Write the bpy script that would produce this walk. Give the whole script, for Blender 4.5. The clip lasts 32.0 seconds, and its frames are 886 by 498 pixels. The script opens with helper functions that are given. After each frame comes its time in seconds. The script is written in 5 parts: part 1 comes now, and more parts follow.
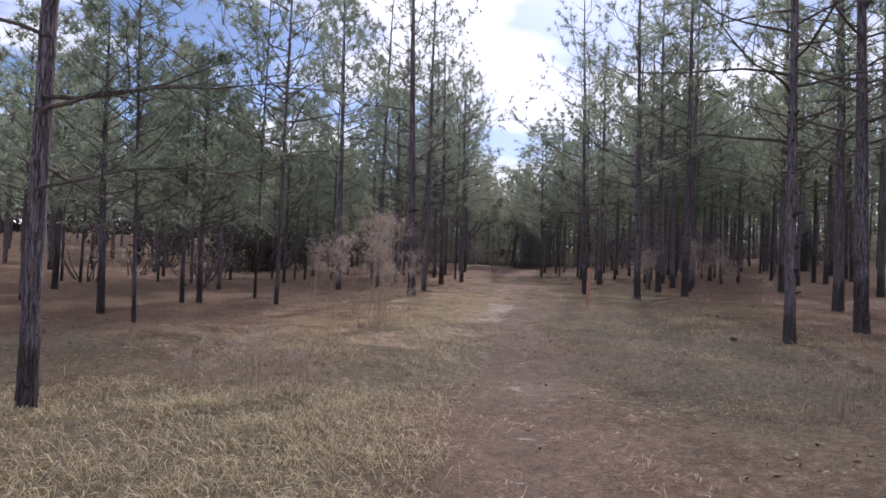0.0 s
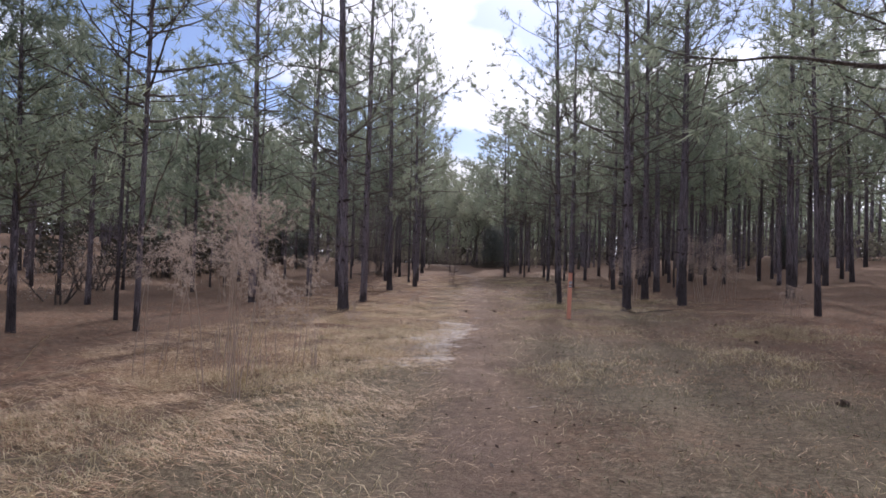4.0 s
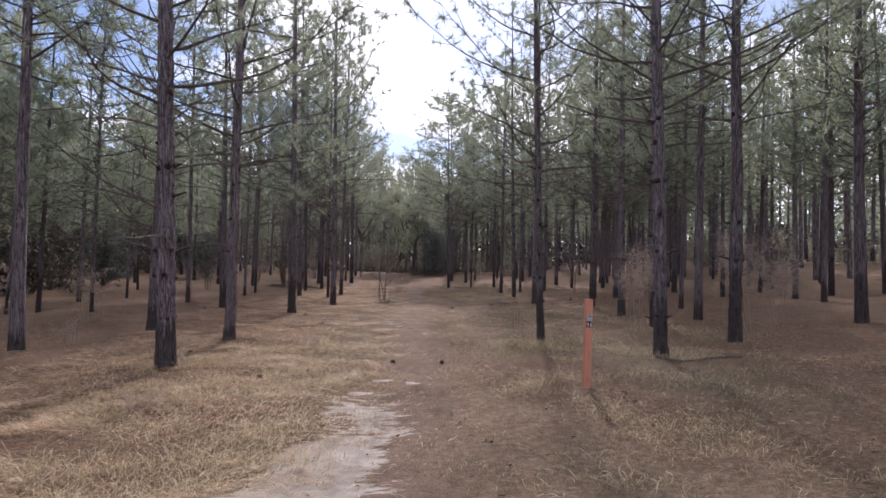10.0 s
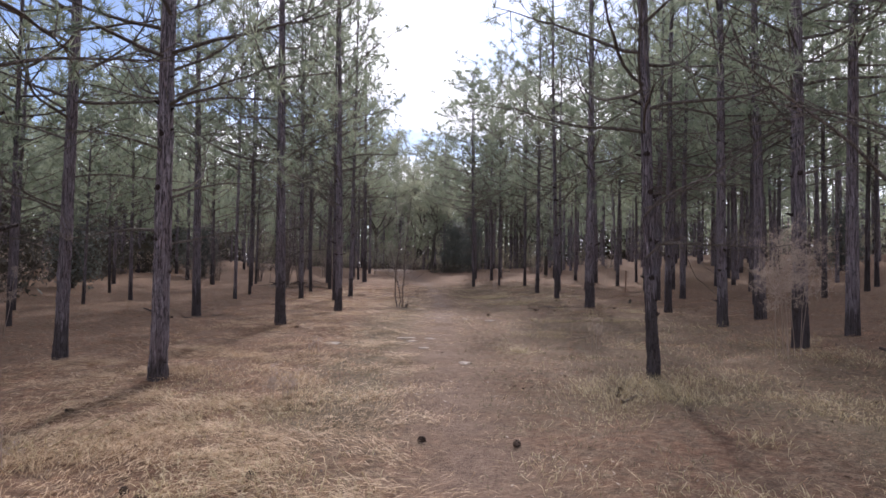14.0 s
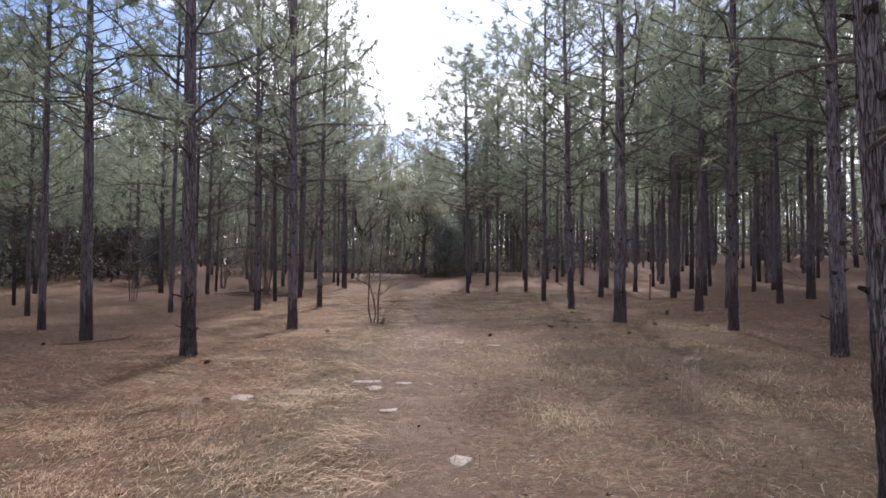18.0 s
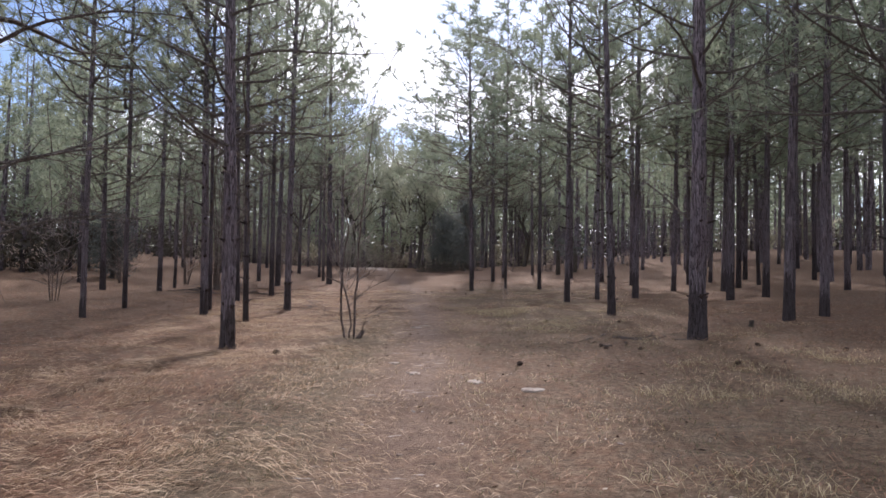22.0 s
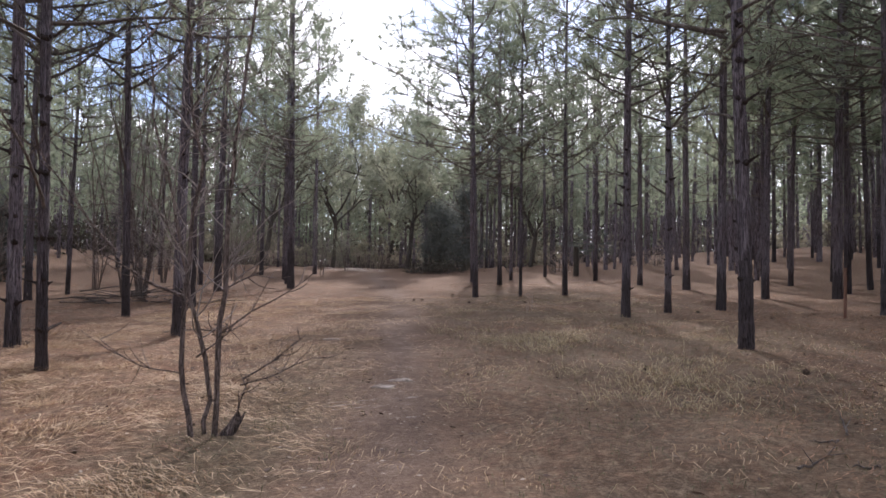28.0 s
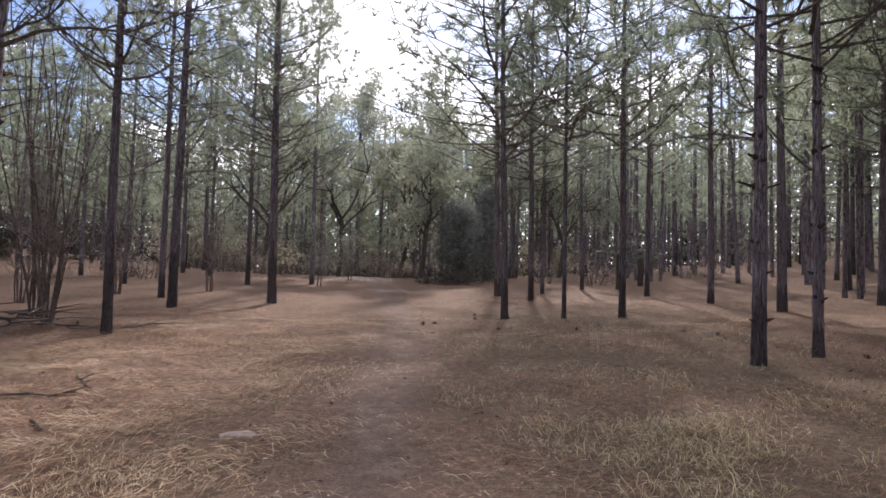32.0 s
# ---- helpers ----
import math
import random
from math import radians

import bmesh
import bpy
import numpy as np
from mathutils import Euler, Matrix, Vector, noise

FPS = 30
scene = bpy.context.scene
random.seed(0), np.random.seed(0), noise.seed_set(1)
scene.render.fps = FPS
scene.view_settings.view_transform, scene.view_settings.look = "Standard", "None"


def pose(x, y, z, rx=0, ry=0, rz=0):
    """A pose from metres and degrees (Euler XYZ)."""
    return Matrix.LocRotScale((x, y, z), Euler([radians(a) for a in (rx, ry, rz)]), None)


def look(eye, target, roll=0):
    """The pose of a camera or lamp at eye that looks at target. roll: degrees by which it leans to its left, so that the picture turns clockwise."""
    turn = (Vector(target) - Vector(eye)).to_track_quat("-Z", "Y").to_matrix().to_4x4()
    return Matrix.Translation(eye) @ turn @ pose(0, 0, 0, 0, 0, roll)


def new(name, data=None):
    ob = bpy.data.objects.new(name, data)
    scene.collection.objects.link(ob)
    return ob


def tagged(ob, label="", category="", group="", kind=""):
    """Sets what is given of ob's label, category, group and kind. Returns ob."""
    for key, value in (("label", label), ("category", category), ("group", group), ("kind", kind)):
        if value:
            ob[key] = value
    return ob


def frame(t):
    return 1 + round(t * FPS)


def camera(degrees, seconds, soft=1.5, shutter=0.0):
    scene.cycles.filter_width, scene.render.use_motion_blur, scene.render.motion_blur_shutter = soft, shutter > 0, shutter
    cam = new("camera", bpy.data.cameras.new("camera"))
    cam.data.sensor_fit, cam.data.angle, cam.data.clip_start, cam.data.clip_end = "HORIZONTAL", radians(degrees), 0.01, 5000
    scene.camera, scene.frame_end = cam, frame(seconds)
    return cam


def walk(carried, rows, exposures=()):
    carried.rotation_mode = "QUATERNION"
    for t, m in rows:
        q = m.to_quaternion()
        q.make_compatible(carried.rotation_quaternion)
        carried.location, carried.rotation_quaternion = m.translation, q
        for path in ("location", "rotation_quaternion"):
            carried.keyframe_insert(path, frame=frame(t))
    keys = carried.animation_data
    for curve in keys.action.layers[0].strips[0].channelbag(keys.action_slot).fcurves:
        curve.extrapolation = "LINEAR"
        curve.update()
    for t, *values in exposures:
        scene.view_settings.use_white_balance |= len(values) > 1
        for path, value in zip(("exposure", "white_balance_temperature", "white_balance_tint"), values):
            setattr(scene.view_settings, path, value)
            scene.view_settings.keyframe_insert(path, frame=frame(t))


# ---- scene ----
cam = camera(71.4, 32.0, soft=1.55)
METRES, EYE, TILT, LEAN, TURN = 41.0, 1.45, 0.0, 0.0, 0.0
ROWS = [
    (0.0, 0.0, 0.0, 0.0, -0.08, 1.9, -2.48),
    (0.5, 0.0031, 0.0156, 0.0004, -0.97, 1.99, -2.36),
    (1.0, 0.004, 0.0313, 0.0013, -2.04, 1.91, -2.1),
    (1.5, 0.0068, 0.0462, 0.0019, -2.57, 1.99, -2.27),
    (2.0, 0.0087, 0.0611, 0.0026, -3.11, 1.87, -2.37),
    (2.5, 0.0113, 0.0765, 0.0032, -3.32, 2.08, -2.33),
    (3.0, 0.0138, 0.0924, 0.0047, -3.36, 1.98, -2.17),
    (3.5, 0.015, 0.1077, 0.0054, -3.52, 1.92, -2.01),
    (5.5, 0.0207, 0.1695, 0.0095, -3.8, 1.55, -1.98),
    (6.0, 0.0236, 0.1858, 0.0103, -4.21, 1.36, -1.94),
    (6.5, 0.0243, 0.2014, 0.011, -4.34, 1.25, -1.86),
    (7.0, 0.0275, 0.2175, 0.0117, -4.42, 1.24, -1.91),
    (7.5, 0.029, 0.233, 0.0133, -4.72, 1.91, -1.96),
    (8.0, 0.0337, 0.2493, 0.0134, -5.59, 2.54, -2.05),
    (8.5, 0.0378, 0.2662, 0.0135, -7.83, 2.53, -1.48),
    (9.0, 0.0402, 0.2828, 0.0131, -8.91, 2.48, -1.65),
    (9.5, 0.0403, 0.299, 0.0127, -9.45, 2.25, -1.71),
    (10.0, 0.0409, 0.3156, 0.0128, -9.12, 2.55, -1.49),
    (10.5, 0.0395, 0.3313, 0.0126, -8.63, 2.7, -1.61),
    (11.0, 0.0392, 0.3476, 0.0124, -7.13, 2.59, -1.46),
    (11.5, 0.0392, 0.3627, 0.0128, -6.51, 2.52, -1.57),
    (12.0, 0.0404, 0.3774, 0.0129, -6.46, 2.46, -1.43),
    (12.5, 0.0425, 0.3937, 0.0133, -6.62, 2.32, -1.25),
    (13.0, 0.0447, 0.4094, 0.0134, -7.15, 2.39, -1.13),
    (13.5, 0.0464, 0.426, 0.0137, -7.64, 2.21, -1.12),
    (15.5, 0.0535, 0.4869, 0.0137, -7.56, 2.31, -1.02),
    (16.0, 0.0555, 0.5016, 0.0136, -7.88, 2.34, -0.89),
    (16.5, 0.0593, 0.5173, 0.0135, -8.23, 2.25, -0.84),
    (17.0, 0.0614, 0.5323, 0.0138, -8.5, 2.38, -0.9),
    (17.5, 0.0654, 0.5475, 0.0142, -8.35, 2.57, -0.86),
    (18.0, 0.068, 0.5614, 0.0147, -8.32, 2.59, -0.75),
    (18.5, 0.0717, 0.5763, 0.0144, -8.39, 2.4, -0.72),
    (19.0, 0.0727, 0.5912, 0.0147, -8.4, 2.29, -0.7),
    (19.5, 0.0756, 0.6059, 0.0147, -8.61, 2.27, -0.92),
    (20.0, 0.0767, 0.621, 0.0146, -8.86, 2.04, -0.76),
    (20.5, 0.0786, 0.6359, 0.0146, -8.74, 2.02, -1.13),
    (21.0, 0.0803, 0.6507, 0.0152, -8.7, 1.88, -1.17),
    (21.5, 0.083, 0.6667, 0.0147, -8.58, 1.88, -1.13),
    (22.0, 0.0832, 0.6818, 0.0155, -8.52, 2.06, -1.09),
    (22.5, 0.0866, 0.6972, 0.015, -9.04, 2.16, -1.09),
    (23.0, 0.0889, 0.7129, 0.0146, -9.93, 2.12, -0.69),
    (23.5, 0.0926, 0.7281, 0.0144, -10.48, 2.09, -0.69),
    (24.0, 0.0955, 0.7431, 0.0158, -10.76, 1.96, -0.7),
    (24.5, 0.0975, 0.7586, 0.0151, -10.7, 2.1, -0.79),
    (25.0, 0.0994, 0.7742, 0.015, -10.34, 2.09, -1.11),
    (25.5, 0.1021, 0.7894, 0.0154, -9.99, 2.09, -1.05),
    (26.0, 0.1033, 0.8052, 0.016, -9.9, 2.11, -1.22),
    (26.5, 0.105, 0.8198, 0.0163, -9.66, 1.99, -1.21),
    (28.5, 0.1117, 0.8763, 0.0136, -8.99, 2.32, -1.08),
    (29.0, 0.1148, 0.893, 0.0139, -8.89, 2.34, -1.19),
    (29.5, 0.1181, 0.9095, 0.0141, -8.82, 2.26, -1.25),
    (30.0, 0.1208, 0.9252, 0.015, -8.73, 2.29, -1.49),
    (30.5, 0.1223, 0.9403, 0.0153, -8.6, 2.69, -1.74),
    (31.0, 0.1248, 0.9569, 0.0156, -8.32, 2.79, -1.93),
    (31.5, 0.1267, 0.9724, 0.0163, -8.01, 2.68, -1.73),
    (32.0, 0.128, 0.9886, 0.0178, -7.56, 2.95, -1.55),
]
walk(cam, [(t, pose(0, 0, EYE, TILT, LEAN, TURN) @ pose(METRES * x, METRES * y, METRES * z, 90 + pitch, roll, yaw)) for t, x, y, z, yaw, pitch, roll in ROWS],
     exposures=[(0.0, -0.50, 5950, 22), (3.0, -0.46, 6000, 22), (8.0, -0.22, 6250, 22), (12.0, -0.17, 6200, 22), (17.0, 0.02, 6150, 21), (24.0, 0.04, 6150, 21), (32.0, 0.19, 6300, 22)])

# ---------------------------------------------------------------- light
SUN_AZ, SUN_EL = radians(14.0), radians(38.0)  # to the right of +y, above the horizon
world = bpy.data.worlds.new("sky")
scene.world = world
world.use_nodes = True
wn, wl = world.node_tree.nodes, world.node_tree.links
wn.clear()
w_out, w_bg = wn.new("ShaderNodeOutputWorld"), wn.new("ShaderNodeBackground")
w_sky, w_mix = wn.new("ShaderNodeTexSky"), wn.new("ShaderNodeMixRGB")
w_sky.sky_type, w_sky.sun_disc = "NISHITA", False
w_sky.sun_elevation, w_sky.sun_rotation = SUN_EL, SUN_AZ
w_tc, w_map = wn.new("ShaderNodeTexCoord"), wn.new("ShaderNodeMapping")
w_map.inputs["Scale"].default_value = (1.3, 1.3, 4.0)
w_map.inputs["Rotation"].default_value = (0.0, 0.0, 0.9)
w_noise, w_ramp = wn.new("ShaderNodeTexNoise"), wn.new("ShaderNodeValToRGB")
w_noise.inputs["Scale"].default_value, w_noise.inputs["Detail"].default_value = 2.2, 6.0
w_ramp.color_ramp.elements[0].position, w_ramp.color_ramp.elements[1].position = 0.44, 0.56
w_mix.inputs[2].default_value = (11.0, 11.2, 11.6, 1.0)
wl.new(w_tc.outputs["Generated"], w_map.inputs["Vector"])
wl.new(w_map.outputs["Vector"], w_noise.inputs["Vector"])
wl.new(w_noise.outputs["Fac"], w_ramp.inputs["Fac"])
wl.new(w_ramp.outputs["Color"], w_mix.inputs["Fac"])
w_dim = wn.new("ShaderNodeMixRGB")  # clear sky stays well below the lit clouds
w_dim.blend_type, w_dim.inputs[0].default_value, w_dim.inputs[2].default_value = "MULTIPLY", 1.0, (0.60, 0.69, 0.82, 1.0)
wl.new(w_sky.outputs["Color"], w_dim.inputs[1])
wl.new(w_dim.outputs["Color"], w_mix.inputs[1])
wl.new(w_mix.outputs["Color"], w_bg.inputs["Color"])
wl.new(w_bg.outputs["Background"], w_out.inputs["Surface"])
w_bg.inputs["Strength"].default_value = 0.18

sun = new("sun", bpy.data.lights.new("sun", "SUN"))
sun.data.energy, sun.data.angle, sun.data.color = 4.4, radians(2.6), (1.0, 0.93, 0.82)
sun.matrix_world = look((0, 0, 40), (-math.sin(SUN_AZ) * math.cos(SUN_EL), -math.cos(SUN_AZ) * math.cos(SUN_EL), 40 - math.sin(SUN_EL)))


# ---------------------------------------------------------------- materials
def ramp(nt, fac, *stops):
    node = nt.nodes.new("ShaderNodeValToRGB")
    while len(node.color_ramp.elements) < len(stops):
        node.color_ramp.elements.new(0.5)
    for el, (at, col) in zip(node.color_ramp.elements, stops):
        el.position, el.color = at, (*col, 1.0)
    nt.links.new(fac, node.inputs["Fac"])
    return node.outputs["Color"]


def noise_tex(nt, vector, scale, detail=4.0, rough=0.55):
    node = nt.nodes.new("ShaderNodeTexNoise")
    node.inputs["Scale"].default_value, node.inputs["Detail"].default_value = scale, detail
    node.inputs["Roughness"].default_value = rough
    if vector is not None:
        nt.links.new(vector, node.inputs["Vector"])
    return node.outputs["Fac"]


def mixed(nt, fac, a, b, kind="MIX"):
    node = nt.nodes.new("ShaderNodeMixRGB")
    node.blend_type = kind
    for socket, value in zip(node.inputs, (fac, a, b)):
        if hasattr(value, "is_output"):
            nt.links.new(value, socket)
        else:
            socket.default_value = value if isinstance(value, float) else (*value, 1.0)
    return node.outputs["Color"]


def material(name, rough=0.85):
    mat = bpy.data.materials.new(name)
    mat.use_nodes = True
    nt = mat.node_tree
    bsdf = nt.nodes["Principled BSDF"]
    bsdf.inputs["Roughness"].default_value = rough
    bsdf.inputs["Specular IOR Level"].default_value = 0.25
    return mat, nt, bsdf


def coords(nt, which="Object", scale=(1, 1, 1)):
    tc, mp = nt.nodes.new("ShaderNodeTexCoord"), nt.nodes.new("ShaderNodeMapping")
    mp.inputs["Scale"].default_value = scale
    nt.links.new(tc.outputs[which], mp.inputs["Vector"])
    return mp.outputs["Vector"]


def bumped(nt, bsdf, height, strength, distance):
    node = nt.nodes.new("ShaderNodeBump")
    node.inputs["Strength"].default_value, node.inputs["Distance"].default_value = strength, distance
    nt.links.new(height, node.inputs["Height"])
    nt.links.new(node.outputs["Normal"], bsdf.inputs["Normal"])


def bark_material(name, light, dark, red, grain=7.0, shape=(1.0, 1.0, 0.4), scorch=0.0):
    """Flaky upright plates of uneven size and tone with ragged dark seams; scorch: height of old ground-fire marks."""
    mat, nt, bsdf = material(name, 0.92)
    v = coords(nt, "Object", shape)
    warp, push = nt.nodes.new("ShaderNodeVectorMath"), nt.nodes.new("ShaderNodeVectorMath")
    warp.operation, push.operation = "ADD", "SCALE"
    push.inputs["Scale"].default_value = 2.6 / grain
    n0 = nt.nodes.new("ShaderNodeTexNoise")
    n0.inputs["Scale"].default_value, n0.inputs["Detail"].default_value = grain * 0.9, 5.0
    nt.links.new(v, n0.inputs["Vector"])
    nt.links.new(n0.outputs["Color"], push.inputs[0])
    nt.links.new(v, warp.inputs[0])
    nt.links.new(push.outputs["Vector"], warp.inputs[1])
    seam, cell = nt.nodes.new("ShaderNodeTexVoronoi"), nt.nodes.new("ShaderNodeTexVoronoi")
    seam.feature = "DISTANCE_TO_EDGE"
    for node in (seam, cell):
        node.inputs["Scale"].default_value = grain * 2.2
        nt.links.new(warp.outputs["Vector"], node.inputs["Vector"])
    fine = noise_tex(nt, v, grain * 9, 6.0, 0.7)
    flake = noise_tex(nt, coords(nt, "Object", (shape[0], shape[1], shape[2] * 0.30)), grain * 5, 5.0, 0.7)
    ragged = nt.nodes.new("ShaderNodeMath")
    ragged.operation = "MULTIPLY_ADD"
    nt.links.new(flake, ragged.inputs[0])
    ragged.inputs[1].default_value = 0.55
    nt.links.new(seam.outputs["Distance"], ragged.inputs[2])
    plates = ramp(nt, ragged.outputs["Value"], (0.24, (0, 0, 0)), (0.40, (1, 1, 1)))
    big = noise_tex(nt, coords(nt, "Object", (shape[0], shape[1], 0.5)), 2.3, 4.0)
    tint = nt.nodes.new("ShaderNodeSeparateColor")
    nt.links.new(cell.outputs["Color"], tint.inputs["Color"])
    base = mixed(nt, ramp(nt, big, (0.40, (0, 0, 0)), (0.62, (1, 1, 1))), light, red)
    base = mixed(nt, ramp(nt, tint.outputs["Red"], (0.1, (0, 0, 0)), (1.0, (0.6, 0.6, 0.6))), base, tuple(c * 0.45 for c in red))
    base = mixed(nt, ramp(nt, flake, (0.42, (0, 0, 0)), (0.66, (0.9, 0.9, 0.9))), base, tuple(min(1.0, c * 1.5) for c in light))
    base = mixed(nt, ramp(nt, fine, (0.45, (0, 0, 0)), (0.75, (0.8, 0.8, 0.8))), base, tuple(c * 0.42 for c in light))
    tone = nt.nodes.new("ShaderNodeObjectInfo")
    base = mixed(nt, ramp(nt, tone.outputs["Random"], (0.0, (0, 0, 0)), (1.0, (0.55, 0.55, 0.55))), base, mixed(nt, 0.6, base, dark))
    col = mixed(nt, plates, mixed(nt, 0.30, dark, base), base)
    if scorch:
        # charred tongues of an old ground fire, of uneven height from tree to tree
        sep = nt.nodes.new("ShaderNodeSeparateXYZ")
        nt.links.new(coords(nt, "Object"), sep.inputs["Vector"])
        tongue = noise_tex(nt, coords(nt, "Object", (2.2, 2.2, 0.9)), 1.6, 4.0, 0.6)
        reach, sub, top = (nt.nodes.new("ShaderNodeMath") for _ in range(3))
        reach.operation, sub.operation, top.operation = "MULTIPLY", "SUBTRACT", "MULTIPLY_ADD"
        nt.links.new(tone.outputs["Random"], top.inputs[0])
        top.inputs[1].default_value, top.inputs[2].default_value = 2.6 * scorch, 0.5 * scorch
        nt.links.new(tongue, reach.inputs[0])
        nt.links.new(top.outputs["Value"], reach.inputs[1])
        nt.links.new(reach.outputs["Value"], sub.inputs[0])
        nt.links.new(sep.outputs["Z"], sub.inputs[1])
        char = ramp(nt, sub.outputs["Value"], (0.0, (0, 0, 0)), (0.16, (0.72, 0.72, 0.72)))
        col = mixed(nt, char, col, mixed(nt, plates, (0.018, 0.015, 0.015), (0.055, 0.046, 0.045)))
    nt.links.new(col, bsdf.inputs["Base Color"])
    bumped(nt, bsdf, mixed(nt, 0.35, plates, mixed(nt, 0.5, fine, flake)), 1.0, 0.035)
    return mat


def leaf_material(name, a, b, through_colour, share=0.35, rough=0.6):
    """Thin leaves: a matt face, and light that comes through from behind."""
    mat, nt, bsdf = material(name, rough)
    geo = nt.nodes.new("ShaderNodeNewGeometry")
    info = nt.nodes.new("ShaderNodeObjectInfo")
    col = ramp(nt, geo.outputs["Random Per Island"], (0.0, a), (1.0, b))
    col = mixed(nt, ramp(nt, info.outputs["Random"], (0.0, (0, 0, 0)), (1.0, (0.55, 0.55, 0.55))), col, mixed(nt, 0.5, col, through_colour))
    nt.links.new(col, bsdf.inputs["Base Color"])
    tr, mx = nt.nodes.new("ShaderNodeBsdfTranslucent"), nt.nodes.new("ShaderNodeMixShader")
    tr.inputs["Color"].default_value = (*through_colour, 1)
    mx.inputs["Fac"].default_value = share
    nt.links.new(bsdf.outputs["BSDF"], mx.inputs[1])
    nt.links.new(tr.outputs["BSDF"], mx.inputs[2])
    nt.links.new(mx.outputs["Shader"], nt.nodes["Material Output"].inputs["Surface"])
    return mat


M_BARK = bark_material("pine_bark", (0.290, 0.256, 0.282), (0.018, 0.013, 0.014), (0.195, 0.142, 0.148), 5.2, (0.62, 0.62, 0.40), 1.0)
M_TWIG = bark_material("grey_twig", (0.25, 0.215, 0.195), (0.09, 0.078, 0.07), (0.20, 0.16, 0.135), 20.0)
M_OAKBARK = bark_material("oak_bark", (0.17, 0.15, 0.13), (0.05, 0.042, 0.038), (0.14, 0.12, 0.10), 9.0)
M_KNOT = bark_material("dark_knot", (0.095, 0.075, 0.070), (0.020, 0.016, 0.015), (0.075, 0.052, 0.046), 22.0)
M_NEEDLE = leaf_material("pine_needles", (0.078, 0.108, 0.082), (0.225, 0.262, 0.205), (0.40, 0.45, 0.32), 0.54)
M_OAKLEAF = leaf_material("oak_leaves", (0.13, 0.145, 0.108), (0.37, 0.385, 0.30), (0.42, 0.44, 0.32), 0.5, 0.5)
M_CEDAR = leaf_material("cedar_leaves", (0.058, 0.067, 0.067), (0.19, 0.20, 0.195), (0.21, 0.23, 0.20), 0.36)
M_FENNEL = leaf_material("dry_fennel", (0.24, 0.185, 0.155), (0.62, 0.52, 0.45), (0.52, 0.43, 0.36), 0.45)
M_STRAW = leaf_material("dry_straw", (0.20, 0.105, 0.056), (0.86, 0.68, 0.48), (0.52, 0.37, 0.19), 0.25)
M_PALE = leaf_material("pale_grass", (0.19, 0.135, 0.072), (0.82, 0.70, 0.47), (0.52, 0.43, 0.24), 0.3)
M_GREEN = leaf_material("thin_grass", (0.090, 0.086, 0.052), (0.235, 0.205, 0.135), (0.22, 0.20, 0.11), 0.3)
M_RED = leaf_material("red_straw", (0.11, 0.055, 0.035), (0.55, 0.335, 0.220), (0.34, 0.21, 0.12), 0.25)

M_REDWEED = leaf_material("red_weed", (0.10, 0.055, 0.050), (0.36, 0.225, 0.195), (0.26, 0.16, 0.13), 0.25)


def ground_material():
    mat, nt, bsdf = material("forest_floor", 0.95)
    at = nt.nodes.new("ShaderNodeAttribute")
    at.attribute_name = "cover"
    sep = nt.nodes.new("ShaderNodeSeparateColor")
    nt.links.new(at.outputs["Color"], sep.inputs["Color"])
    v = coords(nt, "Object")
    fine, mid = noise_tex(nt, v, 38.0, 6.0, 0.7), noise_tex(nt, v, 5.0, 5.0, 0.6)
    clump = noise_tex(nt, v, 11.0, 5.0, 0.65)
    streak = noise_tex(nt, coords(nt, "Object", (1.0, 3.5, 1.0)), 14.0, 5.0, 0.7)
    litter = ramp(nt, mixed(nt, 0.4, fine, clump), (0.33, (0.046, 0.030, 0.019)), (0.50, (0.155, 0.104, 0.070)), (0.68, (0.42, 0.31, 0.215)))
    red = ramp(nt, mixed(nt, 0.4, streak, clump), (0.33, (0.056, 0.030, 0.019)), (0.52, (0.180, 0.103, 0.065)), (0.69, (0.45, 0.29, 0.19)))
    green = ramp(nt, mixed(nt, 0.4, fine, clump), (0.34, (0.046, 0.038, 0.024)), (0.52, (0.148, 0.122, 0.078)), (0.69, (0.34, 0.282, 0.192)))
    sand = ramp(nt, mid, (0.25, (0.27, 0.22, 0.185)), (0.5, (0.42, 0.37, 0.325)), (0.8, (0.56, 0.52, 0.47)))
    trod = ramp(nt, mixed(nt, 0.45, fine, mid), (0.30, (0.085, 0.054, 0.040)), (0.5, (0.182, 0.126, 0.095)), (0.72, (0.40, 0.315, 0.25)))
    col = mixed(nt, ramp(nt, mid, (0.38, (0, 0, 0)), (0.62, (1, 1, 1))), litter, red)
    col = mixed(nt, sep.outputs["Green"], col, green)
    col = mixed(nt, sep.outputs["Blue"], col, trod)
    edge = nt.nodes.new("ShaderNodeMath")
    edge.operation = "ADD"
    nt.links.new(sep.outputs["Red"], edge.inputs[0])
    off = nt.nodes.new("ShaderNodeMath")
    off.operation, off.inputs[1].default_value = "MULTIPLY_ADD", 1.9
    off.inputs[2].default_value = -0.95
    nt.links.new(noise_tex(nt, coords(nt, "Object", (0.8, 2.0, 1.0)), 3.4, 8.0, 0.72), off.inputs[0])
    nt.links.new(off.outputs["Value"], edge.inputs[1])
    col = mixed(nt, ramp(nt, edge.outputs["Value"], (0.50, (0, 0, 0)), (0.60, (1, 1, 1))), col, sand)
    nt.links.new(col, bsdf.inputs["Base Color"])
    bumped(nt, bsdf, mixed(nt, 0.5, fine, streak), 0.9, 0.04)
    return mat


M_GROUND = ground_material()


